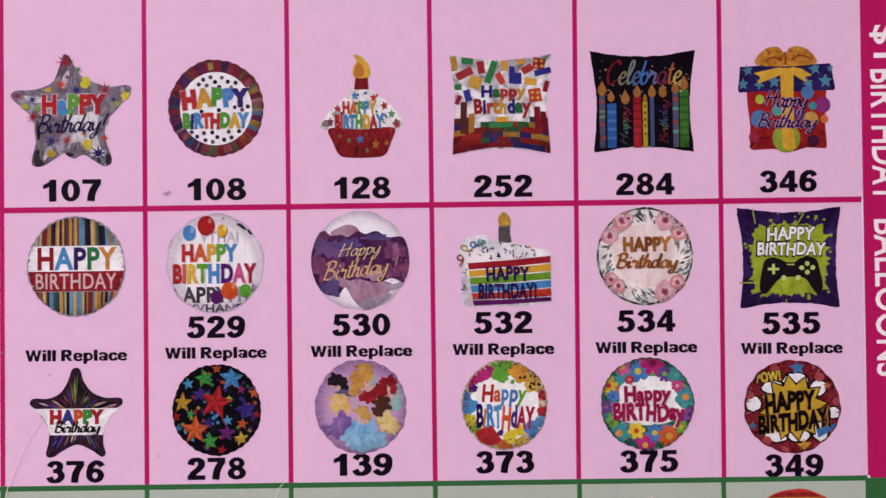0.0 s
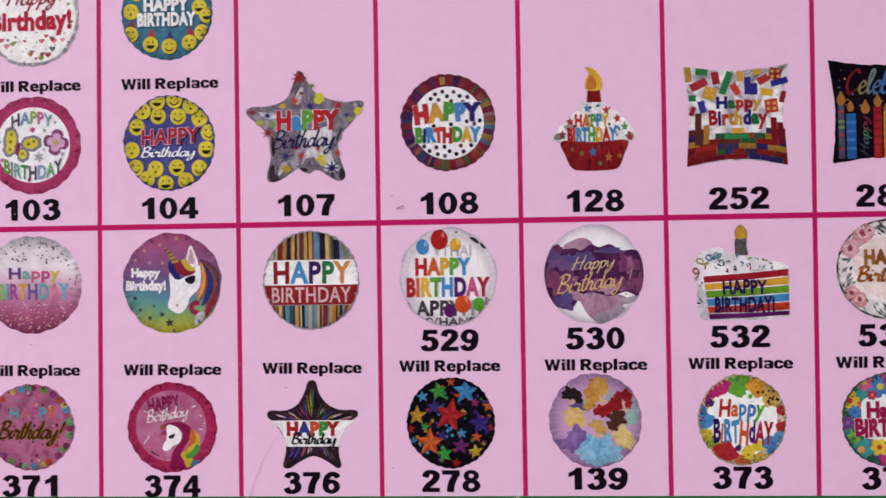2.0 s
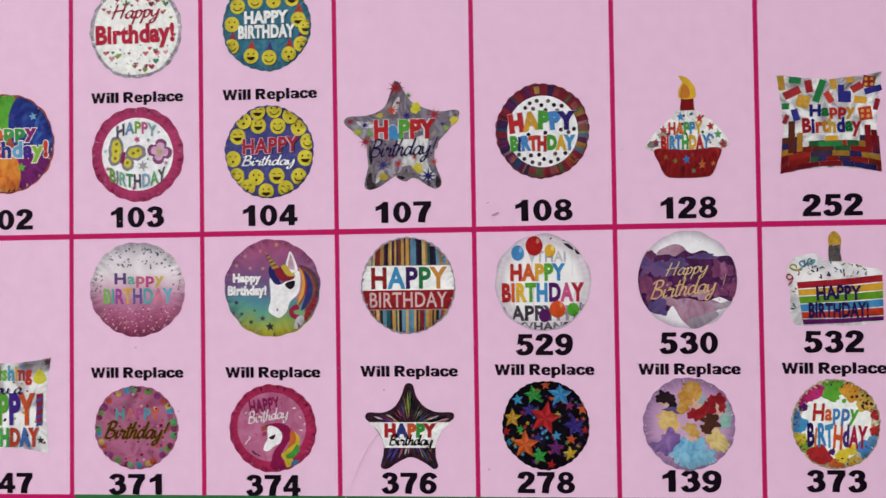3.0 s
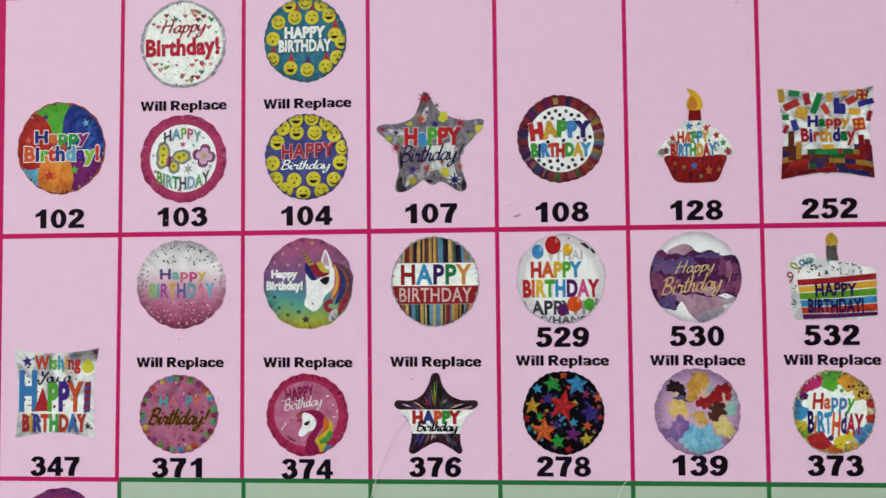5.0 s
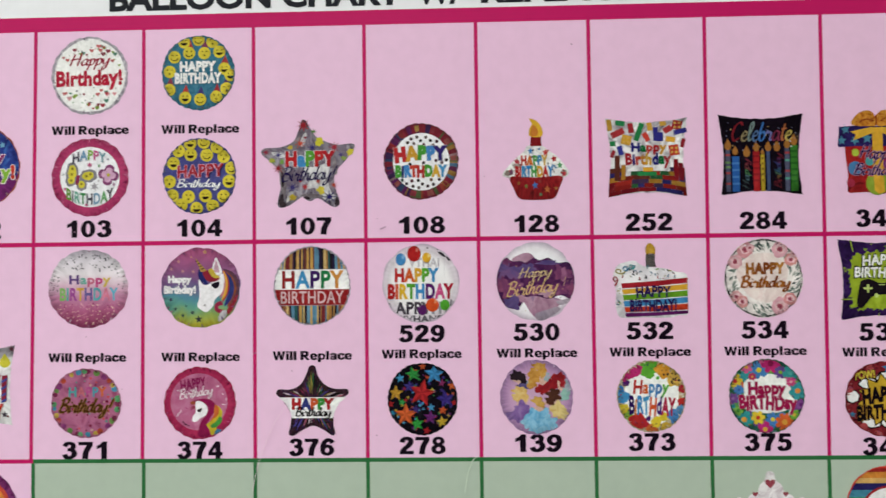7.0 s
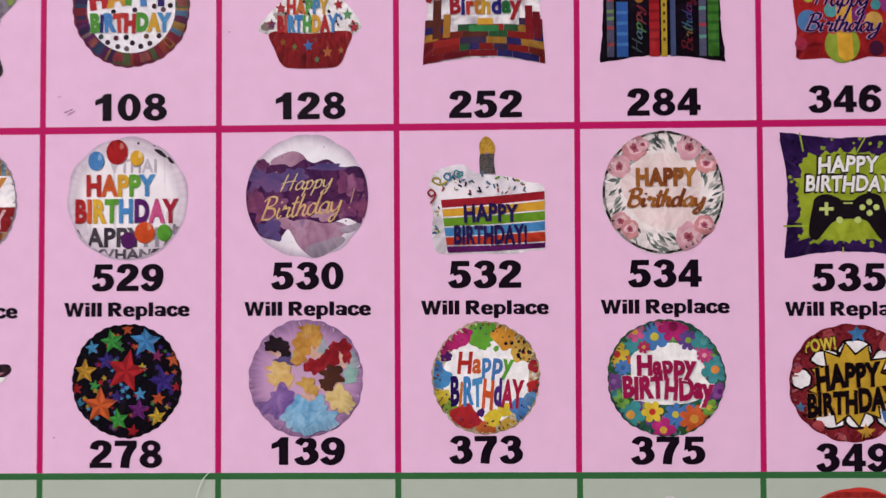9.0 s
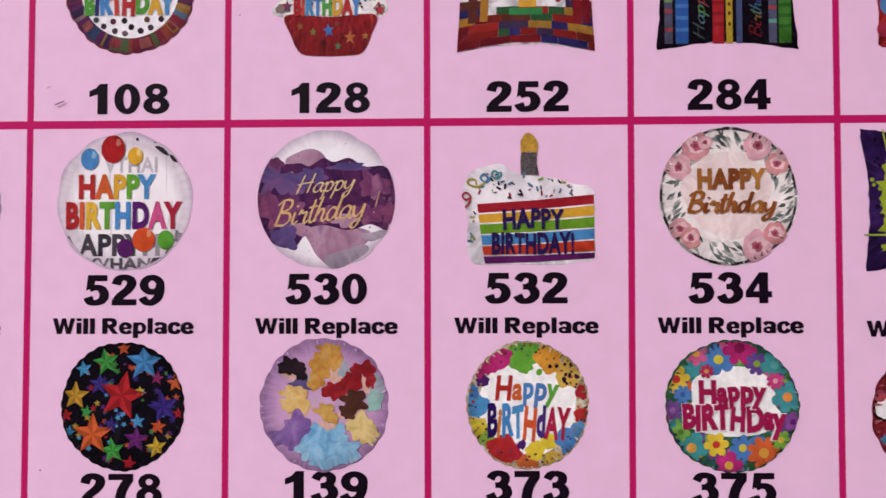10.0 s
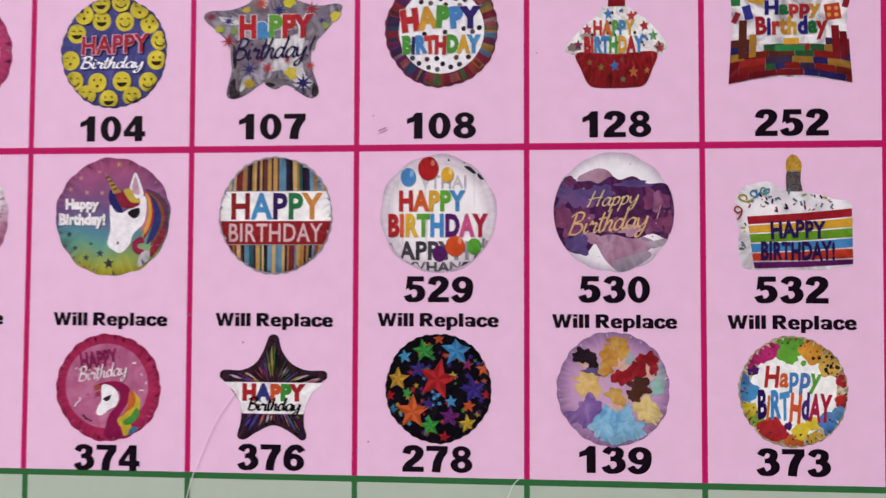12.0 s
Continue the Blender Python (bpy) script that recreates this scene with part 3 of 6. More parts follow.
# ---- the chart: board, cells, ruled lines, bands ----
PINK, MAGENTA, GREEN, DARKGREEN, BLACK, WHITE = "DEB6D7", "B0185C", "A9B4A9", "30633A", "130A16", "E2DFE9"
LEFT, RIGHT, TOP, BOTTOM = -3.0, 6.0, 1.935, -1.935
CHART = slab("balloon_chart", (10.2 * P, 0.004, 6.9 * P), (1.5 * P, 0.002, ROW - 0.87 * P), ink(WHITE),
             "laminated balloon price chart with pink and green cells", "poster", "", 0.0008)
CHART.location = (0, 0, 0)
for v in CHART.data.vertices:
    v.co += Vector((1.5 * P, 0.002, ROW - 0.87 * P))


def sheet(name, x0, y0, x1, y1, code, level, label=""):
    """A flat printed area of the chart, between cell coordinates."""
    me = flat_mesh(name, [([(x0, y0), (x1, y0), (x1, y1), (x0, y1)], 0)], [ink(code)], P, P, level)
    ob = new(name, me)
    ob.parent, ob.location = CHART, (0, 0, ROW)
    return tagged(ob, label)


BAND = 0.38
sheet("top_band", LEFT - BAND, TOP, RIGHT + BAND, TOP + 0.135, MAGENTA, 1, "magenta printed band under the title")
sheet("side_band", RIGHT + 0.018, BOTTOM, RIGHT + BAND, TOP, MAGENTA, 1.2, "magenta printed side band")
sheet("side_band", LEFT - BAND, 2 * BOTTOM, LEFT, TOP, MAGENTA, 1, "magenta printed side band")
sheet("side_band", RIGHT, 2 * BOTTOM, RIGHT + BAND, BOTTOM, DARKGREEN, 1, "dark green printed side band")
for col in range(-3, 6):
    edge = col + 1 + (0.03 if col == 5 else 0)
    sheet("cell", col, 0, edge, TOP, PINK, 1, "pale pink printed cell")
    sheet("cell", col, BOTTOM, col + 1, 0, PINK, 1, "pale pink printed cell")
    low = col == -3
    sheet("cell", col, 2 * BOTTOM, col + 1, BOTTOM, PINK if low else GREEN, 1, "pale pink printed cell" if low else "pale green printed cell")
    sheet("ruled_line", col, BOTTOM - 0.018, col + 1, BOTTOM + 0.018, MAGENTA if low else DARKGREEN, 2)
RULE = 0.0165
sheet("ruled_line", LEFT, -0.02, RIGHT, 0.02, MAGENTA, 2, "thin magenta ruled line")
LEAN = {-2: (0.005, -0.02), -1: (0.0, -0.012), 4: (0.022, -0.004), 5: (0.033, 0.004), 6: (0.036, 0.018)}
for line in range(-3, 7):
    up, down = LEAN.get(line, (0, 0))
    ruled = sheet("ruled_line", line - RULE, BOTTOM + 0.018, line + RULE, TOP, MAGENTA, 2.5, "thin magenta ruled line")
    for v in ruled.data.vertices:
        v.co.x += P * (up if v.co.z > 0 else down)
    sheet("ruled_line", line - RULE, 2 * BOTTOM, line + RULE, BOTTOM - 0.018, MAGENTA if line == -3 else DARKGREEN, 2.5)


def caption(name, text, cx, cy, hw, hh, code=BLACK, bold=0.035, spacing=1.05, turn=0.0):
    """One printed line of type, fitted about a place in cell coordinates."""
    letters = numeral_faces(text) if name == "number" else type_faces(text, bold, 0.0, spacing)
    faces = fitted(letters, (-hw, -hh, hw, hh), turn)
    if name == "number":
        ob = new(name, flat_mesh(name, faces, [ink(code)], P, P, 3, pieces=True))
    else:
        ob = new(name)
        for k in sorted({i for _, i in faces}):
            letter = new("letter", flat_mesh("letter", [(f, k) for f, i in faces if i == k], [ink(code)], P, P, 3, pieces=True))
            letter.parent = ob
    ob.parent, ob.location = CHART, (cx * P, 0, ROW + cy * P)
    return tagged(ob, "printed words " + text)


def letter_groups(text, hw, hh):
    """The faces of each letter of a line of heavy type, the whole line fitted about its middle."""
    whole, owner = numeral_faces(text), []
    for i, ch in enumerate(text):
        owner += [i] * len(HEAVY[ch][1])
    placed = fitted(whole, (-hw, -hh, hw, hh))
    return [[(f, k) for f, k in placed if owner[k] == i] for i in range(len(text)) if text[i] != " "]


# title and side words
for text, x0, x1 in (("BALLOON CHART", -1.318, 1.339), ("W/", 1.467, 1.875), ("REPLACEMENTS", 2.053, 4.52)):
    caption("title", text, (x0 + x1) / 2, 2.218, (x1 - x0) / 2, 0.112, "1E1E26", 0.04, 1.0)
for side, turn in ((RIGHT + 0.175, -90), (LEFT - 0.165, 90)):
    for text, y0, y1 in (("$1", .99, 1.22), ("BIRTHDAY", -.02, .91), ("BALLOONS", -1.232, -.14)):
        mid = (y0 + y1) / 2 if turn < 0 else -(y0 + y1) / 2
        caption("side_words", text, side, mid, (y1 - y0) / 2, 0.095, "EFE4EC", 0.015, 1.02, turn=turn)

NUM = [("102", -2.510, .137), ("103", -1.497, .137), ("104", -.493, .131), ("107", .491, .134), ("108", 1.502, .129), ("128", 2.518, .127),
       ("252", 3.499, .126), ("284", 4.492, .127), ("346", 5.492, .133), ("529", 1.487, -.831), ("530", 2.497, -.828), ("532", 3.485, -.826),
       ("534", 4.481, -.828), ("535", 5.489, -.856), ("347", -2.528, -1.835), ("371", -1.535, -1.84), ("374", -.496, -1.843), ("376", .504, -1.822),
       ("278", 1.484, -1.812), ("139", 2.501, -1.798), ("373", 3.485, -1.793), ("375", 4.484, -1.800), ("349", 5.491, -1.841)]
for text, cx, cy in NUM:
    caption("number", text, cx, cy, 0.204 if text != "128" else 0.197, 0.078)
NOTE, NOTE_MESH = letter_groups("Will Replace", 0.355, 0.05), {}
for cx, cy in ((-1.491, 1.021), (-.486, 1.015), (-1.512, -1.025), (-.488, -1.028), (.514, -1.025), (1.485, -1.019), (2.499, -1.02), (3.486, -1.019), (4.481, -1.02), (5.492, -1.038)):
    note = new("replacement_note")
    note.parent, note.location = CHART, (cx * P, 0, ROW + cy * P)
    tagged(note, "printed words Will Replace")
    for k, faces in enumerate(NOTE):
        if k not in NOTE_MESH:
            NOTE_MESH[k] = flat_mesh("letter", faces, [ink(BLACK)], P, P, 3, pieces=True)
        letter = new("letter", NOTE_MESH[k])
        letter.parent = note

# ---- the printed balloon pictures ----
RED, BLUE, LGREEN, ORANGE, YELLOW, PURPLE, NAVY = "C0282E", "4E94D8", "5FA53A", "E0662A", "E8B928", "6B2478", "2A2168"
FOILDARK, FOILLIGHT = "7E7486", "F2EEF4"


def art_grid(cx, cy, hx, hy):
    """A drawing grid for one picture: grid numbers to the picture's own units."""
    return lambda x, y: ((x - cx) / hx, (cy - y) / hy)


def round_balloon(cx, cy, hw, hh, mat, label, seed, name="balloon_picture", waves=34):
    return Picture(name, cx, cy, hw, hh, foil_rim(seed, waves), mat, label, 0.962)


def span(u, x0, y0, x1, y1):
    a, b = u(x0, y1), u(x1, y0)
    return (*a, *b)


def in_ring(r0, r1):
    return lambda x, y: r0 < math.hypot(x, y) < r1


# 107: silver star
pic = Picture("balloon_picture", .486, .695, .419, .393,
              smooth([(-.14, .97), (-.08, 1.0), (-.02, .95), (.1, .72), (.25, .56), (.62, .42), (.94, .44), (1.0, .34), (.8, .05), (.6, -.2), (.57, -.5), (.68, -.88), (.6, -1.0), (.48, -.97),
                      (.22, -.8), (.06, -.86), (-.05, -.82), (-.12, -.76), (-.4, -.95), (-.58, -1.0), (-.66, -.9), (-.58, -.5), (-.62, -.18), (-.82, .06), (-1.0, .24), (-.93, .36), (-.6, .38), (-.32, .5), (-.2, .75)]),
              foil("silver_star", ["2E2230", "5E5262", "8C8494", "6A5A6E", "A8A0B0", "6E6274"], .419 * P, 1.7, 1.4, depth=.9), "silver star balloon with coloured bursts")
u = art_grid(312, 311, 264, 246)
SILVER, GREYED, DEEP = foil("star_bright", ["8A828E", "BCB6C0", "D8D4DA", "A8A0AC"], .012, 1.6, 1.2), foil("star_grey", ["5A4E58", "7E727C", "968C94"], .02, 3, 1.5), foil("star_deep", ["1A1016", "3A2E36", "5A4A52"], .012)
pic.each("pale_fold", [(smooth([u(x, y) for x, y in q]), SILVER) for q in (((290, 335), (350, 330), (430, 315), (425, 380), (418, 425), (440, 470), (390, 480), (350, 450), (300, 455), (320, 400)), ((395, 440), (425, 420), (440, 470), (470, 500), (430, 520), (390, 500)),
    ((285, 150), (305, 140), (300, 190), (280, 215), (270, 190)), ((105, 245), (160, 250), (190, 270), (140, 275)), ((200, 480), (235, 465), (220, 500), (190, 530)))], "bright fold in the foil")
pic.each("grey_fold", [(smooth([u(x, y) for x, y in q]), GREYED) for q in (((150, 330), (180, 340), (190, 420), (180, 500), (160, 470)), ((455, 260), (480, 330), (470, 380), (452, 330)), ((270, 490), (330, 480), (400, 495), (340, 505)), ((235, 190), (270, 150), (260, 210), (230, 230)))], "dull fold in the foil")
pic.each("dark_fold", [(smooth([u(x, y) for x, y in q]), DEEP) for q in (((150, 500), (170, 480), (175, 520), (190, 540), (170, 552), (150, 545)), ((470, 500), (488, 520), (486, 548), (465, 545)), ((285, 500), (305, 496), (325, 506), (305, 514)), ((160, 360), (172, 365), (176, 430), (164, 440)))], "dark fold in the foil")
pic.each("burst", [(star(*u(x, y), r, a, 8, 0.25), c) for x, y, r, a, c in (
    (288, 97, .17, 5, "A01E2C"), (270, 198, .13, 10, "C84A3A"), (462, 222, .14, 0, "98283A"), (143, 262, .11, 15, "3A2E78"), (145, 338, .13, 0, "98242E"),
    (337, 222, .12, 0, "2E2A74"), (225, 445, .14, 10, "3A3272"), (296, 442, .11, 0, "A82A34"), (432, 500, .18, 0, "2A2468"), (458, 435, .09, 0, "B8402E"), (370, 412, .07, 0, "C03A2E"),
    (345, 132, .08, 0, "5E8A3A"), (75, 245, .1, 0, "98304A"), (500, 265, .08, 0, "4A3A7A"), (120, 295, .08, 0, "6A8A3A"))], "printed paint burst")
pic.each("spot", [(blob(*u(x, y), r * .72, r * .72, i, .3), c) for i, (x, y, r, c) in enumerate((
    (378, 190, .13, "D8CC30"), (213, 220, .07, "C8B040"), (552, 250, .1, "D0C038"), (108, 292, .08, "A8A840"), (225, 500, .1, "B0982E"), (385, 462, .12, "D0BC3A"),
    (165, 300, .07, "7A9A50"), (298, 165, .04, "8A2E40"), (270, 410, .04, "A02E3A"), (515, 285, .07, "8A9E50")))], "printed spot")
pic.word("HaPPY", span(u, 185, 240, 470, 332), ["B81E28", "4A8CCC", "5E9E36", "B8242A", "B01E2E"], .06, edge="D8D0DA", grow=.008)
pic.brush("Birthday!", span(u, 160, 322, 482, 440), ["20144A"], .12, .3, turn=2)

# 108: polka dot balloon with a dark crimped ring
pic = round_balloon(1.501, .697, .338, .345, ink("5A2436"), "white dotted balloon in a dark multicoloured crimped ring", 108, waves=30)
RINGS = ["6A1A2C", "7E2234", "8A2630", "4A1E4A", "5A2058", "7A1E34", "3A2450", "8E3A30", "2E3E60", "8E6A34", "4E5A3A", "8A6A74", "4E6A8A"]
pic.lay("ring", [(f, i if rng_keep < .72 else i % 8) for (f, i), rng_keep in zip(ring(.72, .985, 54, RINGS, 3, .42), (((k * 37) % 100) / 100 for k in range(60)))], RINGS, creep=1e-7)["kind"] = "stuff"
pic.lay("ring_glint", ring(.78, .94, 46, RINGS, 5)[::4], ["82303C", "4A1E30", "5E2A4A", "7A2A2E", "8E4A4A", "A88A50", "5A5A8A", "8A2A3A", "3A2A54", "B08A4A", "5E6A4A", "A8909A", "5A6A98"])["kind"] = "stuff"
pic.lay("white_middle", [disc(0, -.01, .745, n=60)], ["E9E5EF"])
pic.each("dot", [(disc((x - 945) / 212, (303 - y) / 212, .045, n=12), c) for x, y, c in ((870, 200, "3A2A2E"), (890, 180, "4A2A3A"), (922, 170, "5E4A50"), (942, 190, "1E141C"), (972, 172, "6A5A5E"), (998, 190, "2A1A24"), (960, 212, "5A2438"), (1032, 195, "4A2A3A"),
    (905, 205, "6E5A5E"), (1012, 215, "8A7A7E"), (882, 318, "1E1420"), (958, 312, "3A2A3A"), (1028, 300, "4A1E34"), (1085, 298, "2A1A24"), (1060, 312, "6A4A5A"), (862, 425, "3A2A3A"), (892, 410, "5A2438"), (928, 408, "1E141C"), (950, 428, "2A1A24"), (898, 440, "4A3A40"),
    (980, 440, "3A2430"), (1000, 405, "6A4A3A"), (1045, 404, "3A1E2E"), (1012, 430, "4A3A44"), (930, 448, "6A5A60"), (838, 405, "3A4A4A"))], "dark polka dot")
pic.word("HAPPY", (-.73, -.03, .7, .43), ["B8262E", "D09A34", "4E963A", "4E86CC", "33246E"], .085, spacing=1.1, turn=2, bounce=.08, edge="D8D4DA", grow=.006)
pic.word("BIRTHDAY", (-.69, -.44, .69, -.08), ["4E9638", "2A286A", "4682C4", "BE3A2E", "B02A30", "4E9638", "D0A030", "4E8EC4"], .075, turn=1, bounce=.06, edge="D8D4DA", grow=.006)

# 128: cupcake with a candle
pic = Picture("balloon_picture", 2.513, .698, .298, .363,
              smooth([(-.98, -.36), (-.64, -.02), (-.36, .18), (-.2, .34), (.18, .34), (.4, .2), (.64, .07), (.98, -.3), (.86, -.46), (.7, -.42), (.5, -.47), (.3, -.42), (.1, -.47), (-.1, -.42), (-.3, -.47), (-.5, -.42), (-.72, -.46)]),
              foil("frosting", ["B9B2B8", "E4E0E4", "F4F2F4"], .298 * P, 3), "cupcake balloon with red case and lit candle")
pic.each("shaded_edge", [(blob(-.8, -.33, .12, .07, 3, .2), "8A7A76"), (blob(.84, -.34, .1, .07, 5, .2), "9A928E"), (blob(-.55, -.16, .12, .06, 8, .3), "A89E9A")], "shaded foil at the frosting edge")
pic.lay("case", [smooth([(-.74, -.42), (0, -.45), (.76, -.42), (.7, -.7), (.56, -.94), (.3, -.99), (-.3, -.99), (-.52, -.93), (-.66, -.7)])], [foil("cup", ["5A1016", "7E161E", "981A22", "74121A", "A82A30"], .298 * P, 3, 1, (3, 1, .6))], "red pleated cupcake case")
pic.lay("candle", [[(-.15, .32), (.19, .32), (.17, .56), (-.12, .56)]], ["7E141C"])
pic.lay("flame", [smooth([(-.146, .56), (.19, .56), (.21, .75), (.05, .94), (-.17, 1.0), (-.09, .87), (-.17, .73)])], ["E2B02A"])
pic.lay("flame_core", [smooth([(-.13, .58), (.06, .58), (.08, .72), (-.05, .84), (-.12, .72)])], ["C8782A"])
pic.each("star", [(star(x, y, .1, a), c) for x, y, a, c in ((-.14, .2, 5, "4A86C8"), (.3, .16, 0, "C83A3A"), (.55, 0, 10, "B8303A"), (.72, -.16, 0, "5E9A6A"), (.84, -.36, 0, "B03440"), (-.55, -.05, 0, "A83A48"), (-.72, -.3, 0, "6A3A5A"),
    (-.02, -.64, 8, "3E6EB0"), (.34, -.74, 0, "C0683A"))], "small printed star")
pic.each("star", [(star(x, y, .06, a), c) for x, y, a, c in ((-.28, -.66, 0, "6A7A3A"), (.14, -.86, 0, "5A7A5A"), (.6, -.72, 0, "A8703A"), (-.5, -.58, 8, "8A5A2A"), (.12, -.55, 0, "8A3A3A"))], "small dull star")
pic.scatter("confetti", 30, 12, ["3A2A3A", "B03A40", "4A7AB0", "2A2A3A"], .026, lambda x, y: -.36 < y < .26 and abs(x) < .6 - .9 * y, label="tiny dots")
pic.word("HAPPY", (-.43, -.15, .37, .1), ["B8302E", "D0702E", "5A9A4A", "4A86B8", "D8A83A"], .05)
pic.word("BIRTHDAY", (-.61, -.44, .54, -.16), ["A81E26", "C0402E", "4A8AC0", "3E7EC0", "4E9A4A", "D8A030", "B02A2E", "4A82C0"], .06)

# 252: toy brick pillow
pic = Picture("balloon_picture", 3.493, .699, .362, .357, pillow_outline(252), foil("brick_pillow", ["6A5E68", "B4ACB8", "E2DEE4", "E8E4EA"], .362 * P, 2, depth=.6), "square pillow balloon printed with toy bricks")
u = art_grid(380, 375, 272, 268)
BRICKS = ["7A1420", "9A2420", "2A2460", "2A5434", "A87426", "6A1020", "74221A", "841C1A", "9A6E28", "5A2A22", "3A2A4A"]
pic.each("brick", [(box(*u(x, y), w / 272, h / 268, a), c) for x, y, w, h, a, c in (
    (190, 212, 92, 42, 25, "A83038"), (246, 258, 66, 64, -14, "D29E30"), (207, 146, 62, 34, -8, "2E7A4A"), (277, 180, 38, 66, 8, "9E2630"), (330, 206, 36, 122, -20, "2F8048"), (402, 172, 34, 54, 10, "CC9A38"),
    (378, 240, 34, 62, 28, "C43C34"), (440, 222, 32, 92, 0, "33308A"), (470, 240, 40, 60, 0, "33308A"), (520, 192, 60, 40, 28, "B2343A"), (582, 164, 64, 60, -12, "A42A30"), (602, 206, 88, 32, 14, "34328E"),
    (537, 258, 64, 36, -8, "D8A030"), (560, 330, 66, 70, 8, "C23C2C"), (206, 328, 36, 62, 14, "35358E"), (156, 282, 38, 32, 0, "2F7C48"), (136, 158, 34, 76, 6, "C8983A"), (488, 152, 44, 30, 5, "C89A3A"), (156, 350, 24, 50, -25, "8E2030"), (618, 284, 26, 60, -15, "8A1E2C"))], "printed toy brick")
pic.lay("brick_stud", [disc(*u(x + dx, y + dy), .034, n=8) for x, y in ((246, 258), (582, 164), (560, 330)) for dx in (-15, 15) for dy in (-14, 14)], ["DCA850"], "small round brick studs")["kind"] = "stuff"
rng = random.Random(52)
wall_bricks = []
for row in range(6):
    x, y0 = -1.0, -1 + .12 * row
    while x < .99:
        w = min(rng.choice((.16, .24, .34, .44)), 1 - x)
        if row < 4 or abs(x + w / 2) > .62 or (row == 4 and abs(x + w / 2) < .5):
            wall_bricks.append(([pillow(a, b, .085, .16) for a, b in ((x, y0), (x + w * .99, y0), (x + w * .99, y0 + .12), (x, y0 + .12))], rng.choice(BRICKS)))
        x += w
for x, w, y1 in ((-.88, .14, .05), (.72, .13, -.06), (.86, .12, -.16), (-.7, .12, -.2)):
    wall_bricks.append(([pillow(a, b) for a, b in ((x, -.6), (x + w, -.6), (x + w, y1), (x, y1))], rng.choice(BRICKS)))
wall_bricks += [(box(.02, -.3, .24, .1), "D8A22E"), (box(0, -.41, .46, .1), "2E8048")]
pic.each("brick", wall_bricks, "printed toy brick")
pic.word("Happy", (-.38, .06, .48, .37), ["2A2478", "226A38", "B8302A", "A01E2A", "C8902A"], .05, bounce=.05)
pic.word("Birthday", (-.53, -.28, .58, .11), ["98182A", "2A2478", "B83028", "B8782A", "C89A2A", "2A2478", "226A38", "A0202A"], .045, bounce=.04)

# 284: black pillow with candles
pic = Picture("balloon_picture", 4.488, .705, .371, .365, pillow_outline(284), foil("black_pillow", ["08050C", "100814", "1A1020"], .371 * P, 3), "black square pillow balloon with birthday candles")
u = art_grid(367, 357, 280, 274)
pic.each("candle", [([u(x - w / 2, 600), u(x + w / 2, 600), u(x + w / 2, top), u(x - w / 2, top)], c) for x, w, top, c in (
    (150, 30, 322, "50506A"), (200, 48, 366, "2C58A2"), (335, 42, 332, "A01C24"), (376, 24, 356, "B89A26"), (413, 22, 334, "445078"), (537, 30, 313, "545470"), (582, 46, 297, "3A7428"))], "printed candle")
pic.each("candle_band", [([u(x - w / 2, y + 14), u(x + w / 2, y + 14), u(x + w / 2, y), u(x - w / 2, y)], c) for x, w, ys, c in (
    (200, 48, (405, 450, 495, 540), "4274B8"), (335, 42, (360, 400, 440, 480, 520), "84141E"), (582, 46, (330, 370, 410, 450, 490, 530), "2C5E22"), (150, 30, (350, 470, 540), "A0404A"), (150, 30, (400, 430), "6A8A5A"),
    (537, 30, (340, 460), "A8404A"), (537, 30, (390, 510), "5A9A8A"), (376, 10, (375, 410, 445, 480, 520), "5A3A20")) for y in ys], "printed candle band")
pic.each("flame", [(drop(*u(x, y + 8), .084 * k, .115 * k), "A0682E") for x, y, k in ((150, 285, 1), (197, 325, .8), (272, 332, 1), (335, 300, .9), (376, 332, .5), (413, 300, .9), (470, 300, .95), (537, 282, .9), (582, 260, 1))], "printed candle flame")
pic.scatter("confetti", 30, 84, ["8A8A9A", "B8B8C8", "6A6A8A", "A88A5A"], .016, lambda x, y: y > .1 and abs(x) < .86 and y < .82, label="tiny pale specks")
pic.brush("Celebrate", span(u, 175, 135, 572, 272), ["7E1A28", "8A7A5A", "7A8A8A", "4E6A9A", "3E6EB8", "6A6AA8", "7A2A48", "A8603A", "B8A050"], .13, .2)
for word, x0, x1, y0, y1, cols in (("HAPPY", 238, 302, 380, 585, ["3E4A4E", "4E6A7A", "4E7A52", "7A3A40", "7A2A3A"]), ("BIRTHDAY", 446, 512, 346, 580, ["6A1E2A", "7A2434", "7A5A3A", "4E6A5A", "3A5A7A", "3A3A70", "5A2A5A", "6A1E30"])):
    a, b = u(x0, y1), u(x1, y0)
    w, h, mx, my = b[0] - a[0], b[1] - a[1], (a[0] + b[0]) / 2, (a[1] + b[1]) / 2
    pic.brush(word.capitalize(), (mx - h / 2, my - w / 2, mx + h / 2, my + w / 2), cols, .12, .2, turn=90)

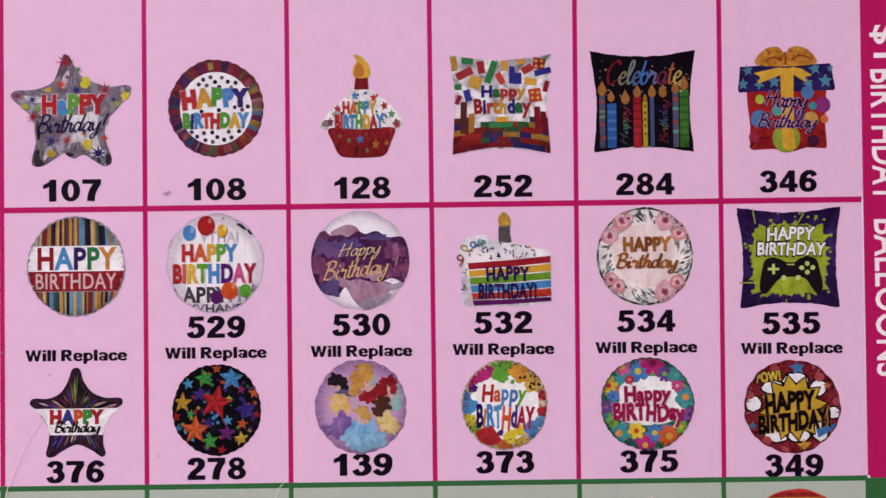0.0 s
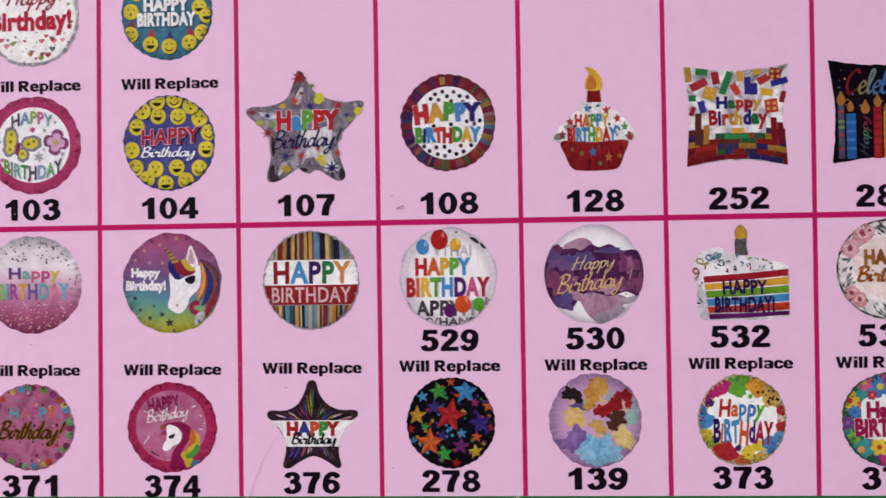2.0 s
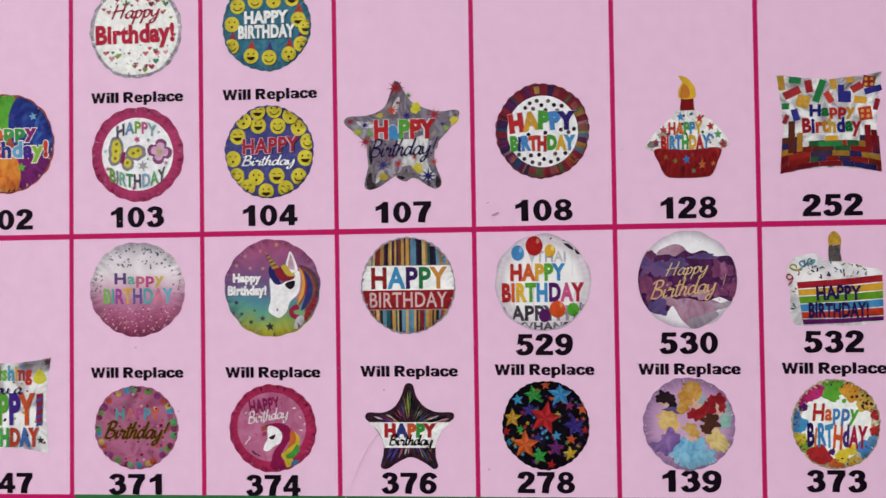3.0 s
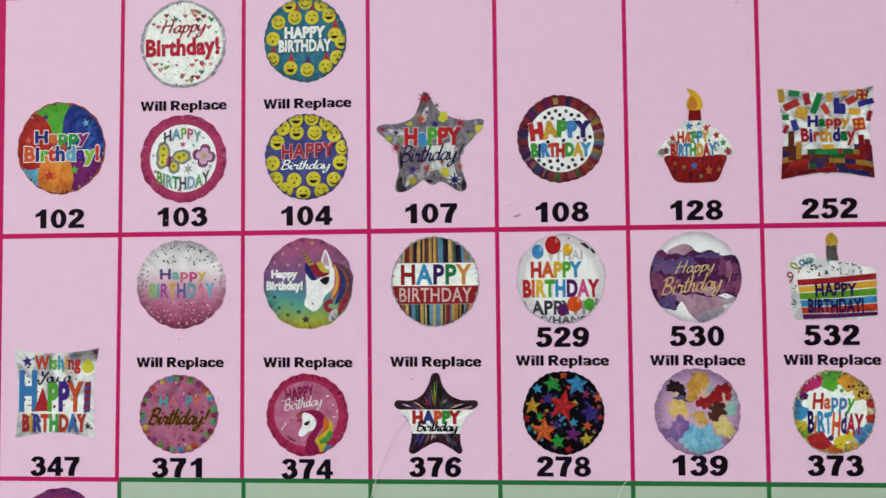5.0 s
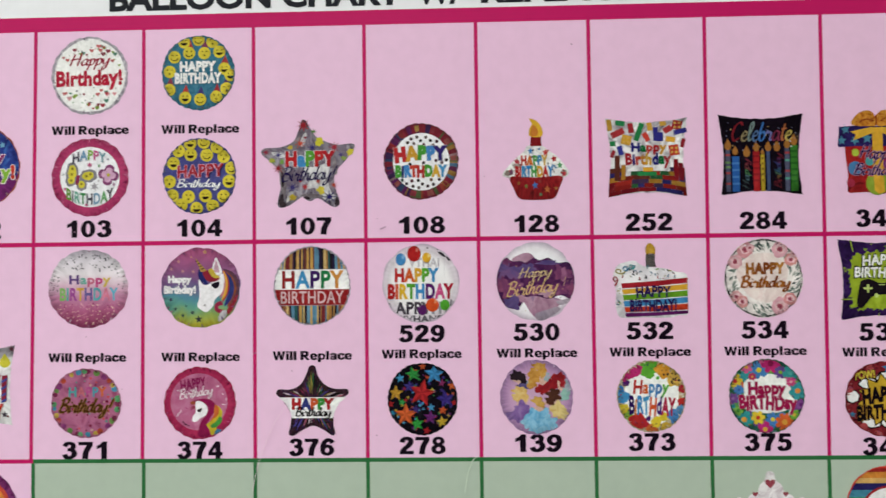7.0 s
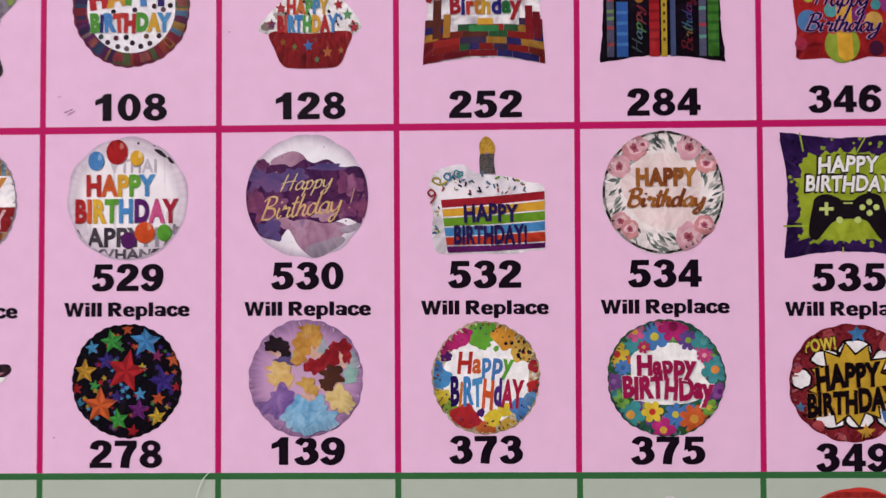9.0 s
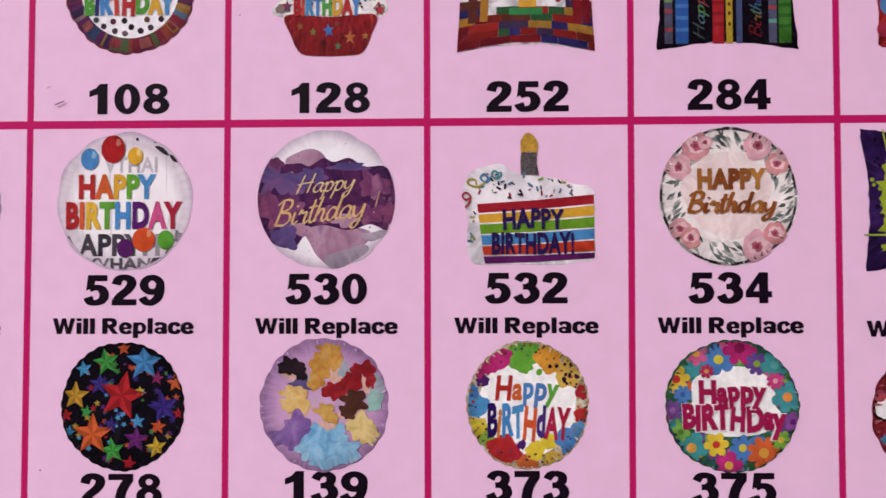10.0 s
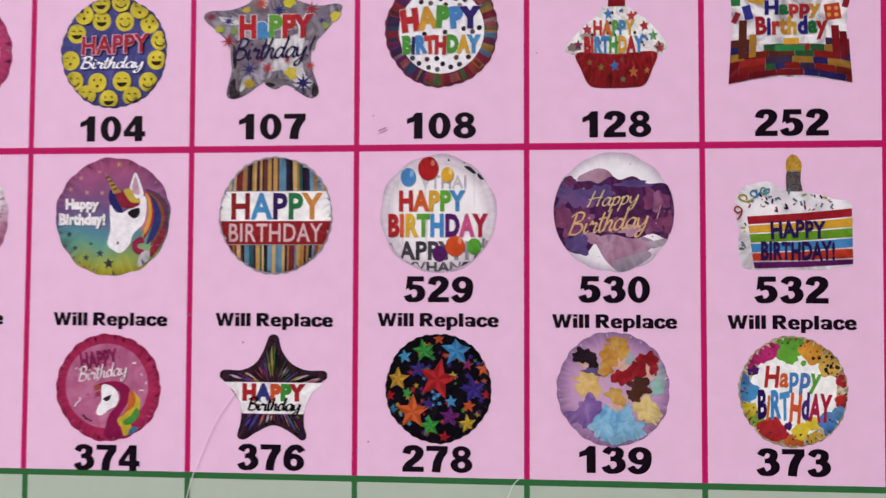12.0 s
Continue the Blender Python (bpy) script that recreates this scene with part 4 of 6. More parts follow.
# 346: gift box
pic = Picture("balloon_picture", 5.488, .710, .344, .367, [(-.8, .16), (.82, .17), (.8, -.1), (.78, -.5), (.81, -.9), (.78, -.95), (.4, -.93), (.14, -1.0), (-.02, -.98), (-.3, -.95), (-.7, -.97), (-.76, -.93), (-.74, -.5), (-.79, -.1)],
              foil("gift_red", ["6A1018", "981A20", "A82022", "7E141A"], .344 * P, 2), "gift box balloon with an orange bow")
u = art_grid(339, 341, 257, 273)
pic.lay("lid", [[(-.93, .63), (-.88, .62), (-.5, .64), (0, .62), (.5, .65), (.9, .67), (.93, .62), (.96, .4), (1.0, .2), (.97, .155), (.5, .15), (0, .13), (-.5, .15), (-.95, .13), (-.98, .18), (-.95, .4)]], [foil("gift_lid", ["1A123E", "2A1E5A", "36286E"], .344 * P)], "navy gift lid")
pic.each("star", [(star(*u(x, y), r, a), "4E86A4") for x, y, r, a in ((115, 262, .12, 0), (140, 190, .12, 10), (200, 262, .12, 30), (278, 250, .14, 0), (490, 185, .13, 10), (545, 250, .15, 0), (455, 262, .12, 20), (572, 185, .08, 0))], "printed pale blue star")
pic.each("spot", [(disc(*u(x, y), r), c) for x, y, r, c in ((200, 342, .09, "A8B83A"), (195, 445, .17, "4A7AB0"), (450, 310, .13, "4A76B0"), (530, 375, .15, "8A2E7A"), (475, 380, .08, "3E8A92"), (465, 450, .15, "C89A4A"), (475, 562, .12, "4A1A3A"), (290, 400, .11, "4E9A9E"),
    (405, 420, .12, "7A2A7A"), (535, 450, .08, "D06A3A"), (335, 545, .28, "8A9E30"), (165, 540, .1, "A82A48"), (300, 480, .08, "C84A3A"))], "printed coloured spot")
pic.lay("ribbon", [[u(310, 180), u(378, 180), u(376, 500), u(380, 600), u(345, 615), u(318, 590), u(312, 480)]], ["DCA62A"], "yellow ribbon")
pic.lay("ribbon_tail", [[u(310, 175), u(330, 210), u(190, 262), u(205, 225), u(170, 205), u(265, 185)], [u(370, 175), u(360, 205), u(445, 258), u(440, 228), u(475, 220), u(420, 185)]], ["E2AE30"])
bow = foil("bow", ["8A3E14", "B8661E", "DC9A34", "C8781E", "8E4416"], .12 * P, 1.6, 1.2)
pic.each("bow_loop", [(smooth([u(335, 165), u(290, 172), u(200, 165), u(178, 140), u(225, 85), u(285, 68), u(325, 95)]), bow), (smooth([u(340, 165), u(345, 95), u(385, 68), u(450, 82), u(498, 135), u(490, 160), u(400, 170)]), bow)], "crinkled orange bow loop")
pic.lay("bow_crease", ribbon(smooth([u(225, 150), u(270, 125), u(325, 140)], False), .03) + ribbon(smooth([u(365, 140), u(410, 115), u(465, 130)], False), .03) + ribbon(smooth([u(335, 95), u(338, 130), u(337, 165)], False), .04), ["8A3E16"], creep=1e-7)
pic.brush("Happy", (-.45, -.3, .44, .17), ["22104A"], .15, .25, turn=-2, edge="C090B0", grow=.005)
pic.brush("Birthday", (-.61, -.67, .62, -.26), ["22104A"], .15, .25, turn=-1, edge="C090B0", grow=.005)

# 535: game controller pillow
pic = Picture("balloon_picture", 5.487, -.399, .368, .362, pillow_outline(535), foil("purple_pillow", ["22103A", "341A54", "44266A"], .368 * P, 2, depth=.9), "purple square pillow balloon with a game controller")
u = art_grid(280, 230, 213, 210)
splat = []
rng = random.Random(5)
for i in range(90):
    a = 2 * math.pi * i / 90
    square = 1 / max(abs(math.cos(a)), abs(math.sin(a))) ** 0.72
    r = .74 * square * (1 + (.1 if i % 4 == 0 else -.04) * rng.uniform(.2, 1.3))
    splat.append((r * math.cos(a) * .98, -.03 + r * math.sin(a) * .94))
pic.lay("splash", [splat], [foil("lime", ["7E901C", "98AA22", "A4B62C"], .368 * P)], "lime green paint splash")
pic.each("splash_streak", [(q, "A4B82C") for q in (box(*u(140, 60), .02, .3, 10), box(*u(330, 70), .02, .25, -30), box(*u(120, 330), .4, .025, 0), box(*u(265, 400), .02, .16, 0), box(*u(400, 120), .18, .025, 30))])
pic.word("HAPPY", (-.42, .32, .5, .6), ["E8E6E8"], .03, .12, turn=1, edge="1E141E", grow=.03, bounce=.05)
pic.word("BIRTHDAY", (-.61, .03, .7, .3), ["E8E6E8"], .03, .12, edge="1E141E", grow=.03, bounce=.05)
pad = "1A121A"
pic.lay("controller", [smooth([u(170, 270), u(180, 240), u(215, 228), u(250, 240), u(265, 248), u(300, 248), u(318, 236), u(350, 226), u(385, 236), u(398, 270), u(412, 340), u(405, 368), u(385, 375), u(362, 345), u(340, 315), u(300, 308), u(262, 310), u(232, 320), u(205, 350), u(182, 375), u(160, 365), u(158, 330)], steps=4)], [pad], "black game controller")
pic.lay("controller_detail", [box(*u(214, 276), .05, .2), box(*u(214, 276), .21, .05), disc(*u(350, 255), .045), disc(*u(328, 272), .045), disc(*u(372, 272), .045), disc(*u(350, 290), .045), box(*u(283, 258), .14, .02), disc(*u(255, 312), .05), disc(*u(313, 312), .05)], ["C8D87A"], creep=2e-7)
pic.scatter("speck", 40, 35, ["1E1030", "2E1A4A", "8A9E2A", "98AA22"], .03, lambda x, y: .7 < max(abs(x), abs(y)) < .85)

# 349: comic burst balloon
pic = round_balloon(5.486, -1.434, .340, .327, foil("comic_red", ["420E18", "6E1824", "8A2630", "561420"], .34 * P, 4), "red comic style balloon with a yellow burst", 349, waves=18)
u = art_grid(290, 828, 196, 190)
pic.each("cloud_edge", [(blob(*u(x, y), rx, ry, i, .1), "160E12") for i, (x, y, rx, ry) in enumerate(((305, 722, .3, .18), (212, 750, .24, .17), (395, 755, .2, .2), (135, 815, .18, .2), (455, 855, .16, .16), (225, 945, .26, .16), (315, 945, .26, .16), (400, 930, .18, .24)))], "black cloud outline")
pic.each("cloud", [(blob(*u(x, y), rx, ry, i, .1), "E8E4EA") for i, (x, y, rx, ry) in enumerate(((305, 722, .26, .14), (212, 750, .2, .13), (395, 755, .16, .16), (135, 815, .14, .16), (455, 855, .12, .12), (225, 945, .22, .12), (315, 945, .22, .12), (400, 930, .14, .2)))], "white cloud shape")
pic.lay("burst_edge", [star(0.02, -.03, .74, 8, 12, .72)], ["160E12"])
pic.lay("burst", [star(0.02, -.03, .69, 8, 12, .7)], ["D0A828"], "yellow comic burst")
pic.each("star", [(star(*u(313, 672), .17, 5), "3E7EB8"), (star(*u(335, 985), .16, 5), "D8A030"), (star(*u(130, 905), .1, 0), "4E8AB8"), (star(*u(430, 745), .1, 0), "B05A3A")])
pic.lay("swirl", [disc(*u(x, y), r) for x, y, r in ((225, 675, .1), (400, 710, .1), (120, 780, .09), (468, 810, .09), (185, 965, .1), (440, 965, .09), (250, 1000, .08), (385, 995, .08))], [foil("swirl", ["7A1C28", "B04A50", "4A2A5A"], .03)])
pic.word("POW!", span(u, 145, 685, 245, 728), ["D8C03A"], .04, turn=6, edge="2A1A1A", grow=.02)
pic.lay("blue_lettering_bar", [box(*u(428, 925), .44, .2, 15)], ["3E74B4"])
pic.word("HAPPY", span(u, 176, 762, 388, 852), ["120A10"], .06, .15, turn=6, edge="C8922A", grow=.004, bounce=.06)
pic.word("BIRTHDAY!", span(u, 145, 842, 444, 928), ["120A10"], .06, .15, turn=6, edge="C8922A", grow=.004, bounce=.06)
pic.crimp(349, ["B86A70", "3E0E18"], .92, 40)

# 529: clear balloon with small balloons
pic = round_balloon(1.484, -.389, .345, .352, dome("clear", [(0, "EEEAF0"), (.72, "E8E2EA"), (.86, "D2C6D4"), (.93, "DACCDC"), (1.0, "C4B0C8")], .345 * P, .08, .3), "clear white balloon with rainbow words and small balloons", 529, waves=10)
u = art_grid(278, 262, 222, 225)
pic.lay("pleat", [[u(x, 262), u(x + 7, 262), u(x + 5, 470), u(x + 1, 470)] for x in (105, 128, 232, 338, 428, 452)] + [[u(x, 110), u(x + 6, 110), u(x + 5, 250)] for x in (96, 118, 226, 410, 440)], ["D6CEDA"], "faint pleats in the clear film", creep=2e-7)
pic.word("VTHAI", span(u, 210, 118, 385, 170), ["CFC6D4", "C2B8C8", "B8AEC0"], .03)
pic.word("APPYH", span(u, 128, 365, 395, 436), ["4E4654", "3E3644", "4A424E", "5E5662", "A098A6"], .04)
pic.word("YVHANE", span(u, 150, 442, 402, 482), ["6E6674", "8A8290", "5A525E"], .04)
pic.each("faint_lettering_bar", [(box(*u(x, y), .045, .16, a), c) for x, y, a, c in ((85, 375, 20, "A8A0AE"), (100, 390, 10, "8A8290"), (448, 372, -8, "8E8694"), (460, 380, -8, "A8A0AE"), (425, 425, 0, "8A8290"), (120, 425, 12, "9A92A0"))])
pic.lay("dark_fleck", [smooth([u(375, 85), u(400, 88), u(422, 112), u(405, 110)]), smooth([u(425, 112), u(445, 118), u(448, 136), u(432, 130)]), disc(*u(318, 62), .02), disc(*u(378, 70), .02)], ["3A323E"], creep=2e-7)
pic.word("HAPPY", span(u, 130, 174, 382, 254), ["B8282A", "D85E28", "E0A82C", "62A632", "4A90CE"], .05)
pic.word("BIRTHDAY", span(u, 90, 262, 466, 350), ["B8242A", "D8562A", "E0B02C", "5EA234", "468CCE", "5A1E6E", "D0528E", "A81E3A"], .05)
pic.each("small_balloon", [(disc(*u(x, y), rx, ry), c) for x, y, rx, ry, c in ((241, 93, .175, .2, "B41C20"), (165, 125, .13, .155, "4A8ACC"), (313, 116, .11, .125, "E0A824"), (343, 384, .165, .17, "D64E1E"), (414, 385, .12, .135, "56A02E"), (284, 412, .12, .135, "5A1E66"))], "small printed balloon")
pic.each("small_balloon_glint", [(blob(*u(x, y), .03, .06, 3, .2, 12), c) for x, y, c in ((258, 72, "D87A70"), (178, 112, "8AB4E0"), (325, 105, "EED080"), (360, 364, "E8946A"))], "soft glint")

# 278: black balloon with stars
pic = round_balloon(1.488, -1.405, .312, .320, foil("black_round", ["06040A", "0C0812", "16101E"], .312 * P, 3), "black round balloon covered in coloured stars", 278)
u = art_grid(298, 888, 195, 202)
SOLID = []
for i, (x, y, r, c) in enumerate(((295, 855, 76, "B8242C"), (365, 750, 58, "4690D0"), (425, 890, 52, "3C2C82"), (205, 975, 64, "D8602C"), (245, 750, 42, "3C9A44"), (150, 855, 44, "C8962E"), (175, 772, 27, "4AA2D8"), (225, 820, 34, "40348A"),
    (268, 1025, 40, "3A9A3E"), (340, 990, 40, "6E2676"), (405, 1015, 34, "D8B02E"), (410, 950, 25, "D4582C"), (345, 935, 24, "4A9AD2"), (262, 945, 27, "3E2E7E"), (122, 915, 22, "B8242E"), (132, 968, 21, "3E9ACC"), (462, 815, 28, "D8602C"),
    (405, 800, 23, "8A2A62"), (300, 708, 22, "C8562E"), (320, 1065, 24, "B8202E"), (472, 910, 18, "B8242E"), (185, 905, 21, "3C9A4A"), (352, 840, 15, "D8C03A"))):
    SOLID.append((star(*u(x, y), r / 192, (i * 37) % 25 - 12, 5, .44), c))
pic.scatter("small_star", 90, 278, ["A88A2E", "4A90C0", "98202A", "3E2E7E", "A8482A", "3C7A44", "5A2468", "3A2A6A"], .036, in_ring(0, .88), "star", "tiny coloured stars")
pic.each("star", SOLID, "printed coloured star")
facets, tones = [], []
for pts, code in SOLID[:26]:
    mx, my = sum(p[0] for p in pts) / 10, sum(p[1] for p in pts) / 10
    dark = "".join("%02X" % int(int(code[k:k + 2], 16) * .8) for k in (0, 2, 4))
    tones.append(dark)
    facets += [([(mx, my), pts[k], pts[(k + 1) % 10]], len(tones) - 1) for k in range(0, 10, 2)]
pic.lay("star_fold", facets, tones, "darker folded half of each star")["kind"] = "stuff"
pic.crimp(278, ["2E2438", "0A060E"], .95, 50)

# 530: watercolour balloon
pic = round_balloon(2.497, -.383, .346, .350, dome("milk", [(0, "EAE4EC"), (.7, "E9E5EF"), (.86, "E2DAE6"), (.95, "D0C2D6"), (1.0, "C4B2CA")], .346 * P, .1, .3), "white balloon with purple watercolour wash and gold script", 530, waves=14)
pic.rim = .99
u = art_grid(935, 255, 226, 225)
MAUVE = foil("mauve_wash", ["8E6488", "A87A98", "B890AA", "8A6A92"], .346 * P, 2.4, 1.0)
GREYED = foil("grey_wash", ["8E7E98", "A898AC", "B6A8B8"], .346 * P, 2.4, 1.0)
PLUM = foil("plum_wash", ["2E1240", "46204E", "5A2858", "3A1848", "6A3464", "4A2658"], .346 * P, 1.5, 1.0)
SLATE = foil("slate_wash", ["4A3A76", "5E4A82", "6E4C80", "7E5486"], .346 * P, 2.2, 1.2)
ROSE = foil("rose_wash", ["7A3A66", "8E4A72", "6A3260", "9A6088"], .346 * P, 2.2, 1.0)
pic.each("pale_wash", [(smooth([u(x, y) for x, y in q], steps=4), m) for q, m in ((((800, 130), (850, 100), (890, 92), (925, 110), (935, 150), (840, 170)), MAUVE), (((860, 330), (1000, 340), (1080, 360), (1060, 400), (1000, 420), (990, 470), (960, 480), (910, 440), (885, 400)), MAUVE),
    (((930, 440), (1000, 415), (1060, 400), (1072, 420), (1020, 455), (960, 478)), GREYED), (((1050, 370), (1090, 360), (1135, 350), (1130, 370), (1080, 390)), GREYED))], "pale mauve wash")
pic.lay("dark_wash", [smooth([u(712, 215), u(722, 165), u(748, 135), u(775, 118), u(800, 140), u(850, 138), u(880, 148), u(925, 122), u(960, 135), u(1010, 122), u(1060, 150), u(1120, 148), u(1148, 175), u(1160, 230), u(1158, 285), u(1140, 330), u(1130, 355), u(1080, 335), u(1030, 350), u(990, 352), u(935, 338), u(885, 345), u(862, 372), u(835, 405), u(790, 408), u(750, 385), u(722, 340), u(712, 280)], steps=4)], [PLUM], "dark plum wash")
pic.each("wash_bloom", [(blob(*u(x, y), rx / 205, ry / 205, i + 60, .38, 44), m) for i, (x, y, rx, ry, m) in enumerate(((1090, 210, 40, 40, ROSE), (900, 180, 34, 26, SLATE), (1000, 320, 40, 20, MAUVE), (850, 350, 26, 20, MAUVE), (770, 190, 50, 44, SLATE), (830, 200, 42, 34, SLATE), (742, 268, 30, 38, ROSE), (790, 300, 52, 40, ROSE), (800, 372, 46, 30, SLATE), (770, 140, 24, 16, ROSE), (1140, 300, 18, 36, ROSE), (1075, 300, 44, 30, ROSE), (930, 300, 50, 26, ROSE), (1010, 150, 50, 14, SLATE)))], "lighter bloom in the wash")
pic.brush("Happy", span(u, 835, 168, 1032, 255), ["E4C694"], .1, .35, turn=5)
pic.brush("Birthday", span(u, 762, 242, 1068, 360), ["DDB47E"], .11, .35, turn=6)
pic.brush("!", span(u, 1088, 228, 1110, 300), ["B88A80"], .12, .2)
pic.scatter("fleck", 12, 30, ["B88A5A", "8A7A8A"], .012, in_ring(.4, .85))

# 139: lilac balloon with loose soft patches of colour
pic = round_balloon(2.490, -1.396, .322, .330, dome("lilac", [(0, "D0A8CE"), (.7, "C89CC8"), (.88, "B488BA"), (1.0, "A47CAE")], .322 * P, .14, .6), "lilac balloon with soft pastel patches of colour", 139, waves=22)
u = art_grid(1050, 262, 232, 234)


def patch(name, key, codes, shapes, label):
    m = foil("patch_" + key, codes, .1 * P, 1.4, 1.0)
    pic.each(name, [(blob(*u(x, y), rx / 215, ry / 215, i * 7 + len(key), .34, 40), m) for i, (x, y, rx, ry) in enumerate(shapes)], label)


patch("pastel_patch", "peach", ["C89488", "DCB2A4", "D8A8B0"], ((950, 160, 40, 26), (1090, 150, 36, 40), (1200, 190, 30, 26), (960, 280, 40, 30), (1150, 300, 50, 26), (1075, 345, 40, 30)), "peach patch")
patch("pastel_patch", "blue_grey", ["8AA0AE", "9AB0B8", "B0A8C0"], ((1235, 200, 30, 50), (1120, 140, 18, 30), (980, 185, 34, 22)), "faded blue patch")
patch("pastel_patch", "plum", ["4A4478", "6A5A90"], ((970, 195, 42, 20),), "violet patch")
patch("pastel_patch", "gold", ["A8702A", "C88E3E", "DAB060"], ((1035, 130, 34, 50), (1085, 95, 28, 40), (1020, 180, 24, 34), (1065, 70, 30, 22)), "golden patch")
patch("pastel_patch", "crimson", ["7A1420", "981E28", "B03034"], ((1085, 215, 38, 30), (1150, 180, 32, 46), (1190, 140, 40, 26), (1215, 175, 16, 30)), "crimson patch")
patch("pastel_patch", "aqua", ["7AA8A4", "98BEB8"], ((1228, 250, 24, 36),), "pale aqua patch")
patch("pastel_patch", "ink", ["1E141E", "33242C"], ((930, 128, 40, 30), (965, 150, 22, 26)), "black patch")
patch("pastel_patch", "straw", ["C8944A", "DCB46C", "E6CC96"], ((940, 225, 40, 26), (930, 262, 30, 30), (975, 250, 22, 34)), "straw coloured patch")
patch("pastel_patch", "violet", ["6A4C92", "8A66AA", "9C7CB8"], ((955, 340, 54, 40), (920, 375, 56, 36), (965, 385, 40, 40)), "violet patch")
patch("pastel_patch", "brown", ["3E2420", "5A3428"], ((1160, 245, 42, 30), (1135, 285, 26, 28)), "brown patch")
patch("pastel_patch", "butter", ["D0AE66", "E0C88A", "D8BC78"], ((1185, 340, 44, 36), (1215, 370, 30, 36), (1160, 330, 30, 22)), "butter yellow patch")
patch("pastel_patch", "sky", ["5A9CCE", "86BADF", "A8CDE6"], ((1060, 380, 60, 36), (1000, 415, 44, 40), (1120, 420, 56, 40), (1060, 440, 66, 34), (1020, 345, 18, 18), (1108, 345, 18, 18)), "sky blue patch")
patch("pastel_patch", "honey", ["B8863A", "D4AC5C"], ((1055, 285, 34, 24), (1075, 305, 24, 20)), "honey coloured patch")
pic.crimp(139, ["B48CBC", "DCC0E0"], .95, 60)

# 532: slice of rainbow cake
pic = Picture("balloon_picture", 3.498, -.386, .330, .330, smooth([(-.97, .12), (-.86, .4), (-.62, .5), (-.4, .53), (-.24, .42), (-.1, .37), (.4, .31), (.7, .22), (.98, .12), (.99, -.5), (.98, -.9), (.74, -.93), (.5, -.99), (-.2, -.98), (-.68, -.99), (-.86, -.92), (-.92, -.6), (-.9, -.3)], steps=4), foil("cake_frosting", ["C6BCCA", "E2DCE6", "EEEAF0"], .33 * P, 2.2, 1.2), "rainbow cake slice balloon with white frosting")
u = art_grid(322, 243, 212, 207)
layers = ("A01A2A", "DCA42A", "66981F", "4488C4", "C4381E", "601A62")
lefts, rights = (258, 291, 322, 356, 390, 421, 448), (230, 264, 300, 336, 372, 410, 432)
for i, c in enumerate(layers):
    x0, x1 = 160 + 4 * i, 164 + 4 * i
    mid = [(lefts[k] + rights[k]) / 2 + 3 for k in (i, i + 1)]
    pic.lay("cake_layer", [[u(x0, lefts[i]), u(345, mid[0]), u(531, rights[i]), u(531, rights[i + 1] - 5), u(345, mid[1] - 5), u(x1, lefts[i + 1] - 5)]], [c], "coloured cake layer")
pic.lay("candle", [[u(300, 168), u(298, 120), u(302, 95), u(320, 100), u(352, 96), u(350, 130), u(357, 168)]], [foil("cakecandle", ["2E2A2C", "4A4448", "6A6260", "3A3430"], .06 * P, 2)], "grey candle")
pic.lay("flame", [smooth([u(303, 98), u(300, 62), u(318, 38), u(338, 44), u(354, 70), u(350, 98), u(328, 94)])], [foil("cakeflame", ["A87A26", "D0A034", "DCB850"], .06 * P, 2)])
pic.scatter("sprinkle", 54, 32, ["2A2A34", "5A7A9A", "7A9A4A", "98304A", "2A1A2A", "A89A4A"], .026, lambda x, y: (.02 + .06 * x < y < .4 - .26 * max(0, x) and -.75 < x < .92) or (-.88 < x < -.8 and -.8 < y < .1), "dash", "small printed sprinkles")
for line, c in (([(240, 165), (225, 180), (208, 170), (215, 155), (228, 165), (222, 178)], "4E9AA0"), ([(205, 172), (190, 190), (172, 178), (182, 165), (195, 178), (186, 192)], "3E7EA8"), ([(185, 192), (160, 205), (132, 195), (135, 182), (155, 184), (158, 200)], "A8983A"), ([(122, 270), (135, 255), (140, 235), (125, 222), (114, 234), (126, 246), (138, 238)], "A0283E")):
    pic.lay("streamer", ribbon(smooth([u(x, y) for x, y in line], False), .028), [c], "curled streamer", creep=2e-7)
pic.word("HAPPY", span(u, 240, 270, 436, 340), ["2A1A52"], .04, bounce=.05)
pic.word("BIRTHDAY!", span(u, 206, 345, 466, 416), ["2A1A52"], .04, bounce=.03)

